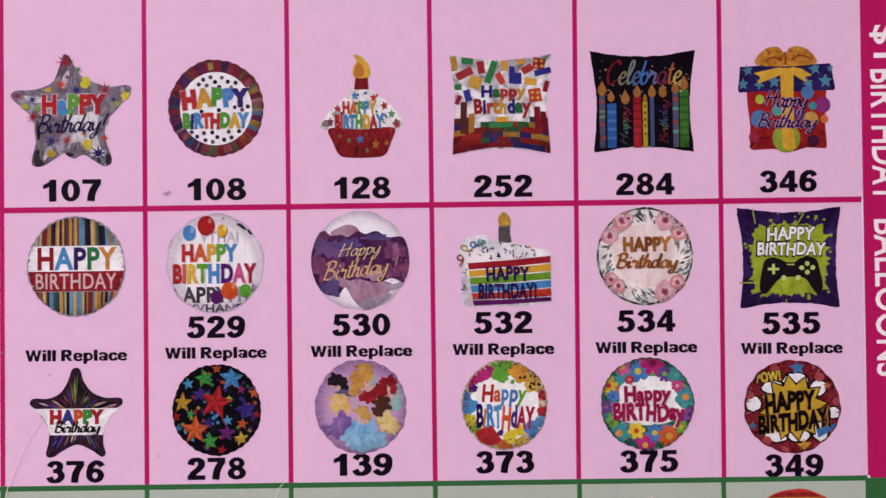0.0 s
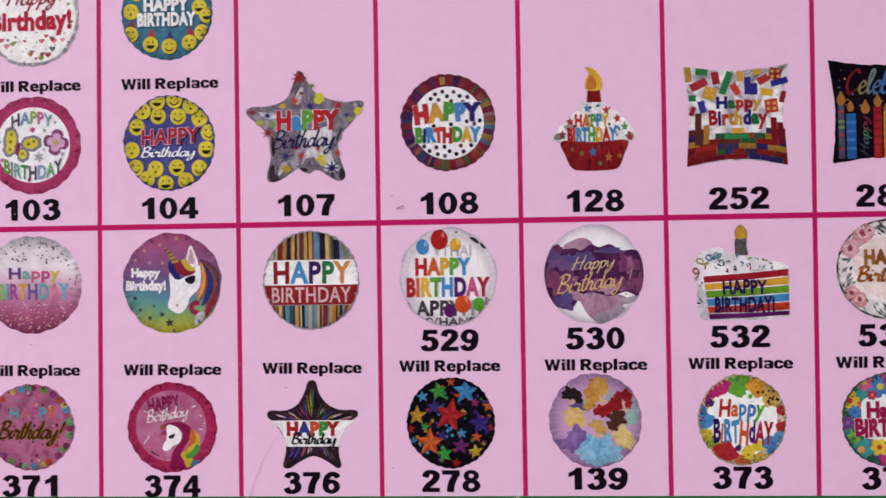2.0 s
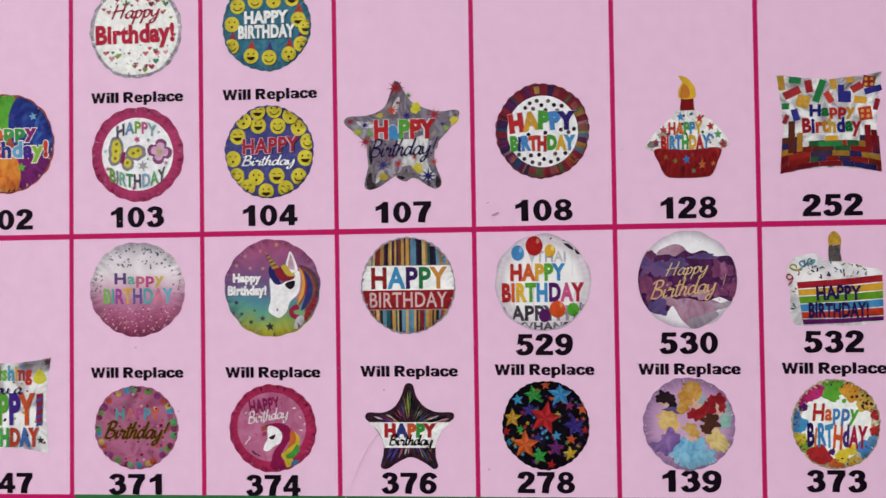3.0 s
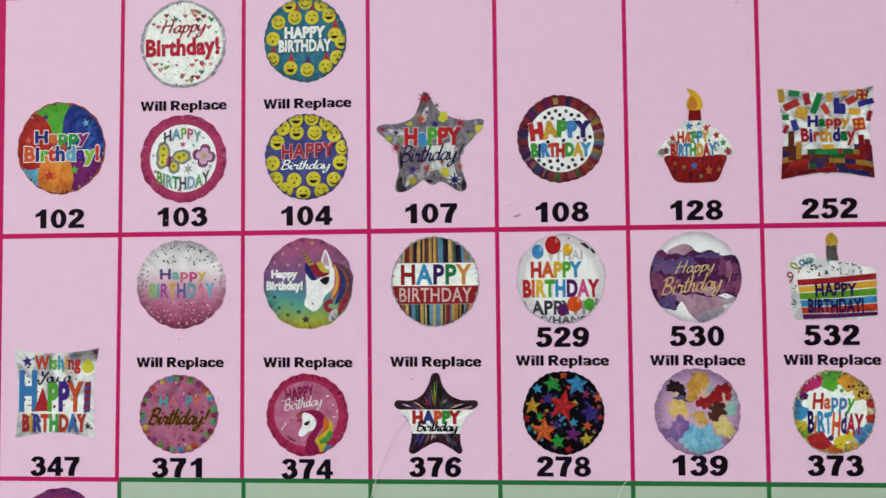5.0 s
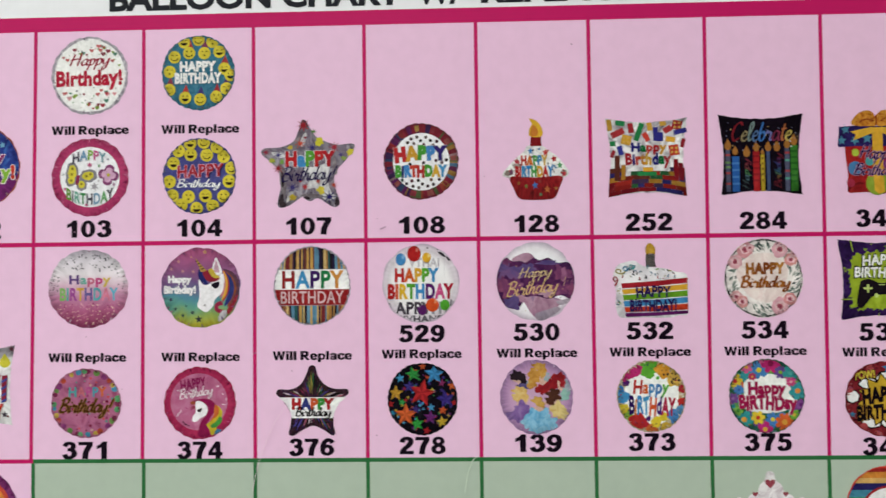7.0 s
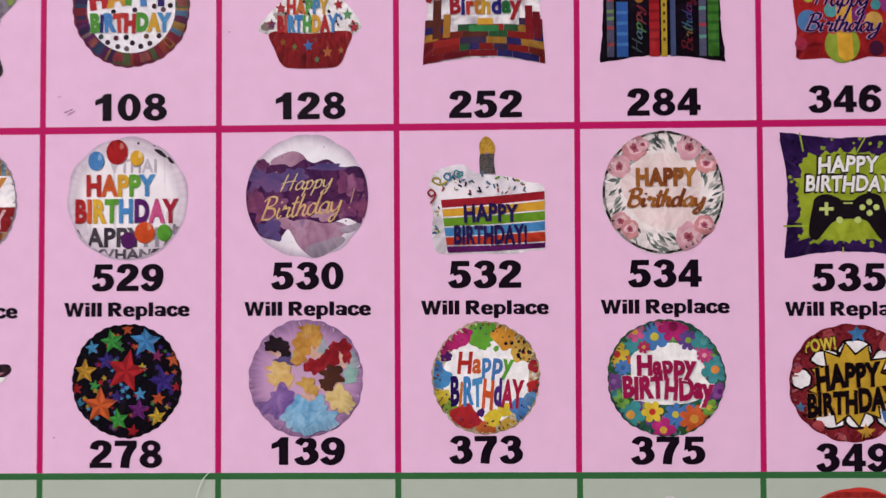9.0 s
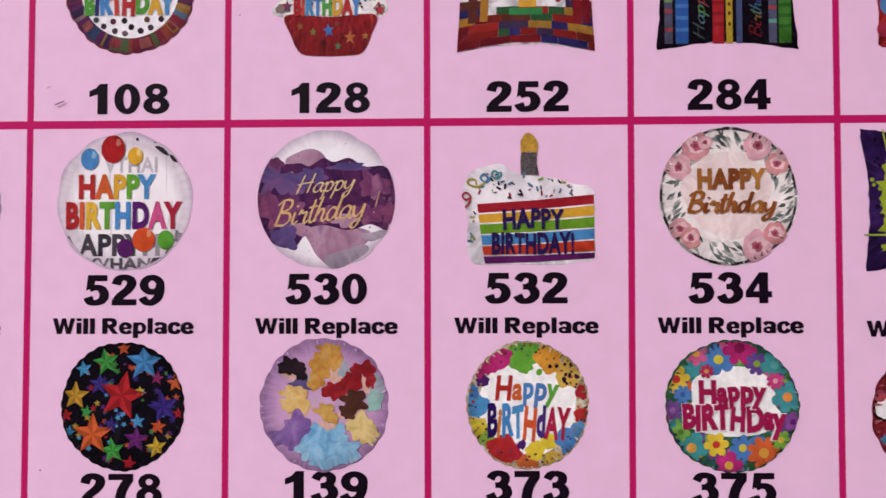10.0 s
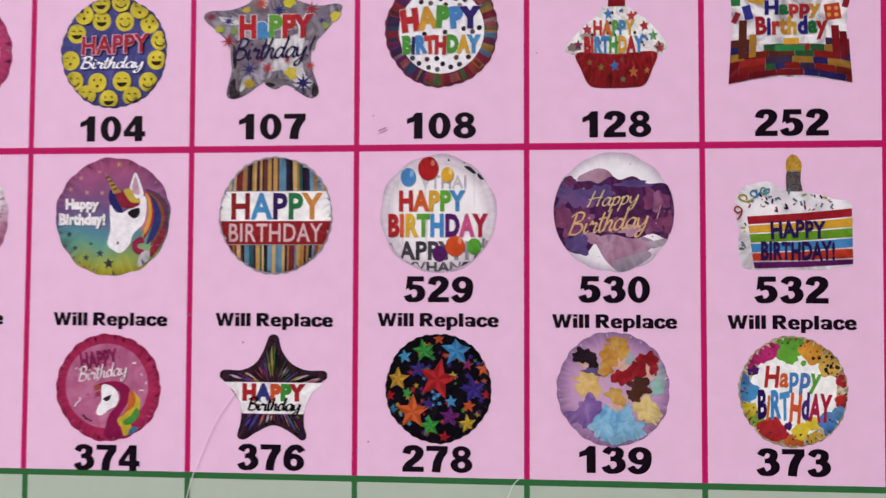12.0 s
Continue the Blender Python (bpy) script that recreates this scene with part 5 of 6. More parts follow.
# 373: white balloon with paint blots
pic = round_balloon(3.489, -1.398, .303, .316, foil("gold_edge", ["8A6E4A", "C8B490", "E4DCD4"], .303 * P, 3, depth=.9), "white balloon with a border of paint blots", 373)
u = art_grid(319, 873, 191, 202)
pic.lay("white_middle", [blob(0, 0, .8, .8, 2, .05, 40)], ["F0EEF2"])
pic.each("blot", [(blob(*u(x, y), r / 191, r / 200, i, .2), c) for i, (x, y, r, c) in enumerate(((305, 708, 56, "66AE36"), (310, 750, 26, "66AE36"), (237, 728, 34, "C02A78"), (200, 755, 24, "B8246E"), (180, 797, 20, "4E1E6A"), (385, 728, 44, "E09A2E"), (445, 775, 42, "D8AE4A"),
    (490, 832, 24, "A81E2E"), (488, 905, 26, "B82A2A"), (160, 872, 38, "4A94D0"), (150, 830, 20, "3A74B8"), (165, 945, 34, "D8C02E"), (195, 980, 26, "8AAE3A"), (240, 1008, 46, "B8282C"), (320, 1048, 32, "C8642E"), (342, 1015, 30, "E8CC2E"), (382, 985, 26, "E8CC2E"), (446, 985, 42, "4A84C8"),
    (395, 1040, 26, "D8AE3A"), (280, 1020, 22, "A82230"), (300, 995, 14, "4A1E6A"), (475, 945, 24, "5A8EC0"), (170, 775, 16, "A82A6A"), (355, 770, 10, "66AE36")))], "printed paint blot")
pic.scatter("dot", 14, 73, ["2A1A2A"], .028, lambda x, y: x > .3 and .3 < y < .75 and .7 < math.hypot(x, y) < .95, label="tiny dots")
pic.word("Happy", (-.53, -.05, .52, .46), ["B82A26", "D8622A", "4686C8", "4E7EC0", "5EA83A"], .035, .14, bounce=.09)
pic.word("BiRTHdAY", (-.65, -.57, .7, .04), ["2A1258", "C8762A", "3E86C8", "4A96D0", "D8562A", "4A2A7A", "B0204A", "A81A3A"], .045, .1, bounce=.1)
pic.scatter("speck", 70, 373, ["3A2A3A", "8A6A3A", "4A3A6A", "A8303A"], .018, in_ring(.74, .93))
pic.crimp(373, ["8A6A34", "5A4A3A", "E0D4B4"], .94, 54)

# 534: floral balloon
pic = round_balloon(4.481, -.377, .343, .348, foil("blush", ["D8CCD0", "E8DEE0", "F0E8EA"], .343 * P, 2.5), "blush balloon with a wreath of roses and copper words", 534, waves=44)
pic.rim = .99
pic.lay("dark_seam", ring(.94, .985, 64, [0, 1, 2, 3], 34, .4), ["2A2428", "4A4246", "A8A0A4", "3A3236"], "dark crimped seam", creep=1e-7)["kind"] = "stuff"
u = art_grid(311, 230, 216, 217)
rng = random.Random(534)
leaves = []
for i in range(200):
    a, r = rng.uniform(0, 6.283), rng.uniform(.64, .94)
    x, y, t = r * math.cos(a), r * math.sin(a), a + rng.uniform(.3, 1.4)
    l, w = rng.uniform(.13, .25), rng.uniform(.02, .034)
    leaves.append(([(x, y), (x + l / 2 * math.cos(t) - w * math.sin(t), y + l / 2 * math.sin(t) + w * math.cos(t)), (x + l * math.cos(t) * .9, y + l * math.sin(t) * .9), (x + l / 2 * math.cos(t) + w * math.sin(t), y + l / 2 * math.sin(t) - w * math.cos(t))], rng.randrange(5)))
leaves = [(f, i) for f, i in leaves if all(math.hypot(*p) < .97 for p in f)]
pic.lay("leaf", leaves, ["7E8884", "A4AAA6", "667270", "B4B0AE", "4E5658"], "grey green painted leaves", creep=3e-7)
pic.lay("blush_middle", [blob(0, .02, .64, .62, 34, .08, 40)], [foil("blushmid", ["DCBEC4", "E8D8D8", "E0C8CA", "ECE4E4"], .343 * P, 1.5)])
for i, (x, y, r, c) in enumerate(((212, 75, 36, "DC96A2"), (158, 140, 32, "E2A8B6"), (403, 75, 36, "E6AABC"), (460, 132, 28, "DE9698"), (160, 330, 27, "E0A4AC"), (192, 357, 26, "DE989C"), (395, 385, 38, "E4A8BA"), (450, 345, 28, "DC9096"), (240, 65, 18, "DDA8B4"), (475, 100, 16, "E0B0B8"))):
    q = u(x, y)
    pic.lay("rose", [(blob(*q, r / 175, r / 175, i, .12), 0), (blob(q[0] + .01, q[1] + .01, r / 270, r / 310, i + 9, .2), 1), (blob(q[0], q[1], r / 520, r / 520, i + 5, .25), 2), (disc(q[0], q[1], r / 1100), 3)], [c, "E8BCC6", "B85A70", "8A3E54"], "painted pink rose", creep=4e-6)
pic.word("HAPPY", span(u, 214, 145, 427, 210), ["A4662E", "8E4E22", "7E3E1C", "985A28", "B47836"], .06)
pic.brush("Birthday", (-.6, -.36, .68, .08), ["98561F", "7E401C", "A4662E", "8E4E22"], .2, .15)
pic.crimp(534, ["4A4048", "8A8488", "F0ECEE"], .95, 64)

# 375: flower balloon
pic = round_balloon(4.480, -1.402, .328, .325, foil("leafgreen", ["1E4626", "3A6A34", "2A585A", "4A2E62"], .328 * P, 4, depth=.9), "balloon covered in bright flowers with magenta words", 375)
u = art_grid(319, 878, 208, 206)


def flower(q, r, petals, turn=0.0):
    pts = []
    n = petals * 6
    for i in range(n):
        a = 2 * math.pi * i / n + turn
        k = .62 + .38 * abs(math.sin(petals * (a - turn) / 2)) ** .6
        pts.append((q[0] + r * k * math.cos(a), q[1] + r * k * math.sin(a)))
    return pts


rng = random.Random(375)
petals = []
for i in range(46):
    a, r = rng.uniform(0, 6.283), rng.uniform(.6, .93)
    petals.append((flower((r * math.cos(a), r * math.sin(a)), rng.uniform(.09, .15), rng.choice((5, 6, 8)), a), rng.randrange(7)))
pic.lay("small_flower", petals, ["B82472", "4A82C4", "7A4A96", "D05A92", "3E96A0", "D8622E", "C8B030"], "small bright flowers between the large ones", creep=1.5e-6)["kind"] = "stuff"
pic.scatter("leaf", 40, 75, ["4E9A3E", "7AB04A", "2E7A4A"], .06, in_ring(.55, .93), "dash", "small green leaves")
pic.lay("white_middle", [smooth([u(200, 800), u(262, 768), u(345, 756), u(410, 775), u(452, 815), u(448, 870), u(476, 915), u(420, 958), u(330, 972), u(240, 962), u(176, 930), u(196, 870)], steps=4)], ["F0EEF0"])
for i, (x, y, r, c, m) in enumerate(((280, 735, 44, "4A82C4", "D8C83A"), (212, 718, 32, "D05A92", "E0A03A"), (345, 700, 48, "B82472", "8A1A50"), (397, 748, 32, "6A4A9A", "8AB03A"), (450, 752, 38, "3E9A9E", "5AB0B0"), (488, 850, 44, "3E96A0", "E08A3A"), (148, 795, 38, "E0C030", "C03030"),
    (168, 842, 26, "4A7EC0", "3A60A0"), (192, 1005, 46, "3E9AA0", "E0A040"), (268, 995, 34, "E4C430", "C83A2E"), (348, 1005, 36, "4A7EC4", "D8C83A"), (412, 1020, 46, "D8622E", "E0A03A"), (305, 1058, 38, "C02A7E", "E0B03A"), (465, 980, 28, "7AB03E", "D8C040"), (135, 890, 28, "7A4A96", "9A6AB0"), (450, 800, 24, "C8407E", "E0A0B0"), (502, 925, 28, "8A4A9A", "6A2A7A"), (160, 955, 26, "7AB04A", "4E8A3A"), (240, 770, 20, "B8305E", "E0A050"))):
    q = u(x, y)
    pic.lay("flower", [(flower(q, 1.15 * r / 208, 5 + i % 4, i), 0), (disc(*q, r / 620), 1)], [c, m], "bright printed flower", creep=6e-6)
pic.word("BIRTHDay", (-.76, -.48, .78, .06), ["A0144E"], .06, turn=-2, edge="E4DCE4", grow=.006, bounce=.1)
pic.word("Happy", (-.5, -.06, .5, .4), ["A0144E"], .055, turn=1, edge="E4DCE4", grow=.006, bounce=.1)
pic.crimp(375, ["3A3A4A", "6AA0A0"], .95, 56)

# striped balloon above 376
pic = round_balloon(.517, -.396, .347, .355, ink("8E8494"), "striped balloon with white and red word bands", 12)
u = art_grid(305, 250, 208, 218)
STRIPES = ["7A2A30", "2A2244", "C89A50", "5E88A8", "2E5A5E", "B07A40", "3E2440", "D8B478", "D0A864", "8A4A34", "B88A4E", "C49450", "241A24", "6A92B0", "6A3A34", "A87A44"]
rng = random.Random(77)
for y0, y1, sign in ((.41, 1, 1), (-1, -.5, -1)):
    x, faces = -.9, []
    while x < .9:
        w = rng.uniform(.028, .085)
        xs = [x, x + w / 2, x + w]
        edge = [(q, sign * math.sqrt(max(0, .965 - q * q))) for q in xs]
        base = y0 if sign > 0 else y1
        if all(sign * e[1] > sign * base for e in edge):
            faces.append(([(x, base), (x + w, base)] + edge[::-1], rng.randrange(len(STRIPES))))
        x += w
    pic.lay("stripe", faces, STRIPES, "narrow coloured stripes", creep=1e-7)
half = lambda y: math.sqrt(max(0, .98 - y * y))
pic.lay("white_band", [[(-half(y), y) for y in (-.1, .05, .2, .32, .41)] + [(half(y), y) for y in (.41, .32, .2, .05, -.1)]], [foil("whiteband", ["DAD4DE", "EEEAF0", "F4F2F4"], .347 * P, 3)], "white band")
pic.lay("red_band", [[(-half(y), y) for y in (-.5, -.4, -.3, -.2, -.1)] + [(half(y), y) for y in (-.1, -.2, -.3, -.4, -.5)]], [foil("redband", ["74161C", "962026", "84181E"], .347 * P, 3)], "dark red band")
pic.word("HAPPY", span(u, 144, 168, 476, 266), ["8E2026", "4A92CC", "3A1E5E", "2E7A4A", "D08A3E"], .035)
pic.word("BIRTHDAY", span(u, 137, 280, 474, 347), ["D8B4BC"], .012)
pic.crimp(12, ["B8AEBE", "5A4A5A"], .96, 44)

# 376: dark star with a white word band
pic = Picture("balloon_picture", .512, -1.414, .322, .306, smooth([(-.08, .99), (.08, .99), (.16, .72), (.34, .47), (.62, .34), (.95, .33), (1.0, .2), (.86, .08), (.72, -.1), (.6, -.36), (.58, -.7), (.63, -.92), (.54, -1.0), (.34, -.86), (.02, -.72), (-.3, -.86), (-.52, -1.0), (-.66, -.94), (-.6, -.65), (-.6, -.36), (-.74, -.1), (-.88, .08), (-1.0, .2), (-.93, .33), (-.6, .33), (-.34, .46), (-.18, .72)]),
              foil("dark_star", ["0C080E", "2A1420", "121C16", "4A2232", "1A1438", "3E3218", "160F1A"], .322 * P, 3.6, 1.6, (3.4, 1, .8)), "dark iridescent star balloon with a white band")
u = art_grid(298, 877, 195, 190)
pic.lay("crease", rays(pic.outline, 0, -.05, 130, 76, 8, .2, .045), ["0A060C", "8A3050", "3E6A42", "A8586E", "4A3E96", "A8923E", "120C16", "C0A8B8"], creep=2e-7)["kind"] = "stuff"
pic.lay("white_band", [[(-.93, .1), (.95, .1), (.74, -.07), (.62, -.3), (.57, -.5), (-.57, -.5), (-.61, -.3), (-.73, -.07)]], [foil("starband", ["C8C0CC", "E4E0E6", "F2F0F2"], .322 * P, 3)], "white word band")
pic.word("HAPPY", (-.57, -.26, .61, .08), ["A82028", "33387E", "C8502A", "3E8E3A", "A8242E"], .075)
pic.brush("Birthday", (-.47, -.55, .53, -.17), ["140C12"], .19, .12)

# unicorn-coloured balloon above 374: plain pale head shape and bright ribbons
pic = round_balloon(-.483, -.403, .361, .361, gradient("unicorn", [(.04, "B4AC34"), (.16, "94A858"), (.28, "629A8C"), (.4, "5688A0"), (.54, "76588E"), (.72, "925688"), (.95, "AC5484")], .361 * P), "pink to teal balloon with a white and rainbow shape", 55, waves=16)
u = art_grid(330, 259, 211, 217)
pic.each("star", [(star(*u(x, y), r, a), c) for x, y, r, a, c in ((318, 428, .1, 5, "3A3A3E"), (286, 392, .07, 0, "3E4A4E"), (235, 407, .06, 0, "3E4E4E"), (195, 372, .05, 0, "3A4A52"), (172, 322, .06, 20, "3E3E58"), (252, 357, .04, 0, "3E5A5A"), (352, 68, .06, 0, "CE9A6A"), (212, 118, .05, 0, "C88A8A"), (175, 158, .05, 0, "C48A92"), (235, 170, .05, 0, "C88E92"), (290, 172, .05, 0, "C88E8A"), (280, 95, .04, 0, "C88A7A"))], "small printed star")
u = art_grid(960, 280, 237, 246)


def curves(name, rows, label, steps=5):
    pic.each(name, [(smooth([u(x, y) for x, y in q], steps=steps), c) for q, c in rows], label)


curves("ribbon_of_colour", ((((1090, 168), (1150, 188), (1190, 250), (1192, 320), (1165, 380), (1140, 420), (1118, 445), (1125, 390), (1160, 310), (1140, 225)), "5E3A4E"),
    (((1165, 330), (1190, 335), (1160, 400), (1122, 446), (1115, 410), (1145, 370)), "98283A"), (((1095, 178), (1145, 212), (1172, 280), (1150, 350), (1115, 400), (1130, 320), (1125, 240)), "8A4A34"),
    (((1095, 180), (1140, 222), (1158, 290), (1135, 360), (1098, 392), (1122, 310), (1115, 240)), "2E3474"), (((1090, 178), (1112, 200), (1128, 260), (1118, 320), (1088, 372), (1100, 300), (1098, 230)), "A82A34"),
    (((1092, 182), (1112, 210), (1120, 265), (1108, 325), (1080, 362), (1098, 300), (1100, 240)), "DCA438"), (((1090, 190), (1104, 220), (1106, 270), (1095, 320), (1072, 345), (1088, 290)), "C87A86"),
    (((1050, 375), (1078, 362), (1092, 385), (1068, 392), (1066, 408), (1092, 418), (1070, 436), (1045, 420), (1040, 395)), "98284A"), (((1078, 430), (1108, 418), (1112, 448), (1088, 480), (1062, 482)), "C4BCC8")), "curved ribbon of colour")
curves("pale_shape", ((((948, 232), (975, 262), (1010, 258), (1050, 225), (1090, 195), (1098, 250), (1085, 310), (1045, 350), (1030, 395), (995, 428), (962, 415), (940, 390), (952, 330)), "E8E2EC"),), "white rounded shape")
curves("pale_point", ((((1028, 175), (1036, 130), (1050, 98), (1068, 130), (1085, 190), (1055, 205)), "E8E2EC"),), "white point", 4)
curves("pink_point", ((((1040, 180), (1042, 140), (1052, 115), (1064, 150), (1070, 188)), "D0A4BC"),), "pink point", 4)
curves("ribbon_of_colour", ((((948, 172), (972, 162), (978, 200), (1002, 262), (968, 248), (945, 212)), "26286A"), (((968, 165), (1000, 175), (1040, 205), (1072, 225), (1040, 245), (1000, 240), (978, 210)), "8E2238"), (((1005, 172), (1030, 165), (1052, 200), (1075, 218), (1040, 222), (1018, 200)), "CCB03E")), "curved ribbon of colour")
pic.lay("gold_spike", [[u(925, 94), u(996, 178), u(962, 186)]], ["B08A46"])
pic.lay("spike_band", [[u(930 + 10 * k, 118 + 16 * k), u(944 + 12 * k, 112 + 16 * k), u(946 + 12 * k, 117 + 16 * k), u(932 + 10 * k, 124 + 16 * k)] for k in range(4)], ["4A3428"])
curves("dark_mark", ((((1022, 264), (1045, 248), (1070, 246), (1066, 275), (1045, 286)), "1E1826"),), "dark mark", 4)
pic.lay("dark_mark", [disc(*u(984, 388), .018, .03, 10)], ["6A5A6A"])
pic.word("Happy", span(u, 768, 205, 906, 263), ["E8E2EA"], .06, bounce=.04)
pic.word("Birthday!", span(u, 742, 265, 933, 329), ["E8E2EA"], .06, bounce=.04)
pic.crimp(55, ["8A4A7E", "B87AA0", "6A4A7A"], .95, 46)

# 374: pink ringed balloon
pic = round_balloon(-.492, -1.426, .327, .323, foil("hotpink", ["8E1A4A", "AC2658", "9E2052"], .327 * P, 3), "hot pink ringed balloon with a rainbow shape", 374, waves=22)
u = art_grid(313, 875, 190, 199)
pic.lay("pink_middle", [disc(-.03, .03, .78, n=50)], [foil("midpink", ["A8507E", "B8648E", "C07AA0"], .327 * P, 2)], "lighter pink middle")
pic.scatter("speck", 26, 74, ["E0B0D0", "E8C8DC", "A03070"], .022, lambda x, y: math.hypot(x, y) < .68, "dash")
u = art_grid(1027, 258, 227, 238)
curves("magenta_shape", ((((985, 250), (1010, 236), (1060, 230), (1110, 250), (1124, 300), (1095, 350), (1072, 400), (1085, 470), (1050, 482), (1015, 470), (1018, 430), (1035, 375), (1070, 330), (1072, 275)), "8E1450"), (((965, 255), (985, 245), (1000, 262), (975, 268)), "A05038"), (((972, 285), (990, 275), (1000, 292), (975, 300)), "983A5A")), "magenta curved shape")
curves("ribbon_of_colour", ((((1122, 272), (1160, 300), (1162, 350), (1118, 392), (1135, 440), (1100, 468), (1085, 430), (1068, 400), (1095, 375), (1125, 335)), "CCB428"), (((1120, 272), (1145, 292), (1140, 335), (1108, 365), (1085, 385), (1110, 340)), "C8642E"), (((1150, 345), (1164, 372), (1135, 412), (1100, 420), (1095, 402), (1125, 380)), "4E9440"), (((1130, 430), (1158, 432), (1150, 455), (1118, 462)), "4A7AA8")), "curved ribbon of colour")
curves("pale_shape", ((((1000, 252), (1025, 246), (1058, 264), (1074, 300), (1062, 338), (1030, 356), (1002, 380), (980, 374), (984, 345), (1000, 312)), "E8E2EC"),), "white rounded shape")
pic.lay("dark_mark", [smooth([u(1008, 306), u(1040, 290), u(1034, 312), u(1018, 318)]), box(*u(925, 384), .07, .03, -50), box(*u(938, 396), .08, .03, -20), box(*u(955, 404), .05, .03, 0)], ["33202C"], creep=2e-7)
pic.lay("pale_dash", [box(*u(900, 322), .12, .02, 40), box(*u(888, 338), .06, .02, 60), box(*u(1138, 150), .07, .03, 10), box(*u(1172, 268), .08, .02, 0), box(*u(890, 175), .06, .02, 30), box(*u(1190, 236), .05, .02, 80)], ["E4D0E0"], creep=2e-7)
pic.word("HAPPY", span(u, 906, 96, 1066, 170), ["8A1E58"], .04, turn=8)
pic.brush("Birthday", span(u, 896, 152, 1112, 242), ["E8D4E2"], .13, .2, turn=9)
pic.crimp(374, ["C05088", "7A1040"], .94, 44)


def smiley(pic, q, r, mood):
    """A printed yellow face of plain shapes."""
    x, y = q
    smile = [(x + r * .55 * math.cos(a), y - r * .12 + r * .45 * math.sin(a)) for a in (math.pi + math.pi * i / 8 for i in range(9))]
    faces = [(disc(x, y, r, n=24), 0)]
    if mood % 3 == 0:
        faces.append((smile, 1))
    elif mood % 3 == 1:
        faces += [(f, 1) for f in ribbon(smile, r * .14)]
    else:
        faces.append((disc(x, y - r * .35, r * .16, n=10), 1))
    for s in (-1, 1):
        ex = x + s * r * .36
        if mood % 2:
            faces += [(f, 1) for f in ribbon([(ex - r * .18, y + r * .2), (ex, y + r * .34), (ex + r * .18, y + r * .2)], r * .13)]
        else:
            faces.append((disc(ex, y + r * .28, r * .1, r * .15, 10), 1))
    pic.lay("smiley", faces, ["DCC832", "2E2014"], "yellow smiling face", creep=1.5e-6)


# 104: blue balloon with smileys
pic = round_balloon(-.493, .598, .336, .345, foil("indigo", ["3A3A76", "4A4A8E", "56569C"], .336 * P, 3), "indigo balloon covered in yellow smileys", 104, waves=30)
u = art_grid(385, 218, 229, 245)
for i, (x, y) in enumerate(((330, 80), (430, 85), (535, 97), (225, 135), (582, 170), (200, 252), (568, 255), (218, 342), (318, 350), (423, 345), (535, 350), (268, 412), (368, 425), (468, 412), (258, 55), (330, 8), (415, 2), (500, 28))):
    q = u(x, y)
    k = min(1, .99 / (math.hypot(*q) + .1))
    smiley(pic, (q[0] * k, q[1] * k), .172, i)
pic.word("HAPPY", span(u, 250, 145, 540, 226), ["A8283A"], .03, .06, turn=2, edge="D8A8C8", grow=.012)
pic.brush("Birthday", span(u, 246, 235, 518, 312), ["F0EEF6"], .13, .15)
pic.crimp(104, ["8A8A3A", "34346E"], .96, 40)

# teal balloon with smileys in party hats, above 104
pic = round_balloon(-.503, 1.533, .336, .343, foil("teal", ["2A5A74", "3A7290", "4A7A92"], .336 * P, 3), "teal balloon with smileys in party hats", 105, waves=30)
u = art_grid(928, 197, 206, 208)
pic.each("party_hat", [([u(x - 22, y - 22), u(x + 22, y - 26), u(x + 4, y - 76)], c) for x, y, c in ((878, 85, "A8323A"), (963, 88, "7A3A5A"), (1075, 175, "A83A3A"), (857, 335, "B03A36"), (940, 345, "4A3A7A"), (1030, 332, "A8303A"), (770, 290, "8A3A52"), (1085, 290, "5A3A6A"))], "small printed party hat")
for i, (x, y) in enumerate(((930, 15), (1010, 25), (848, 25), (878, 88), (963, 90), (1047, 84), (797, 110), (770, 190), (1075, 178), (768, 290), (1086, 288), (857, 335), (940, 345), (1030, 332), (1110, 215))):
    q = u(x, y)
    k = min(1, .99 / (math.hypot(*q) + .09))
    smiley(pic, (q[0] * k, q[1] * k), .165, i + 1)
pic.word("HAPPY", span(u, 828, 134, 1030, 192), ["E6E4EA"], .055)
pic.word("BIRTHDAY", span(u, 800, 197, 1060, 258), ["E6E4EA"], .05)
pic.crimp(105, ["5A5A4A", "2A5A6A", "8A5A4A"], .95, 44)

# 103: pink ringed balloon with wing shapes
pic = round_balloon(-1.492, .605, .356, .356, foil("pinkring", ["98285E", "B4386E", "A82E64", "C05A88"], .356 * P, 3, 1.2), "pink ringed balloon with winged flower shapes", 103, waves=20)
u = art_grid(341, 753, 237, 243)
pic.lay("white_middle", [disc(0, 0, .765, n=56)], ["E9E5EF"])
pic.each("wing_edge", [(blob(*u(x, y), rx, ry, i, .08), "8A8490") for i, (x, y, rx, ry) in enumerate(((233, 725, .17, .26), (333, 745, .22, .17), (225, 775, .14, .14), (292, 800, .13, .16)))])
pic.each("wing", [(blob(*u(x, y), rx, ry, i, .08), "D8C83A") for i, (x, y, rx, ry) in enumerate(((234, 722, .11, .18), (330, 745, .15, .11), (228, 772, .09, .09), (291, 798, .08, .1)))], "yellow wing shape")
pic.lay("wing_spot", [disc(*u(x, y), .035, n=10) for x, y in ((235, 700), (232, 735), (320, 748), (345, 735), (228, 772), (290, 795))], ["8A7A2A"])
pic.lay("body_line", ribbon(smooth([u(262, 800), u(268, 765), u(272, 740)], False), .08), ["8A2A56"], creep=1e-7)
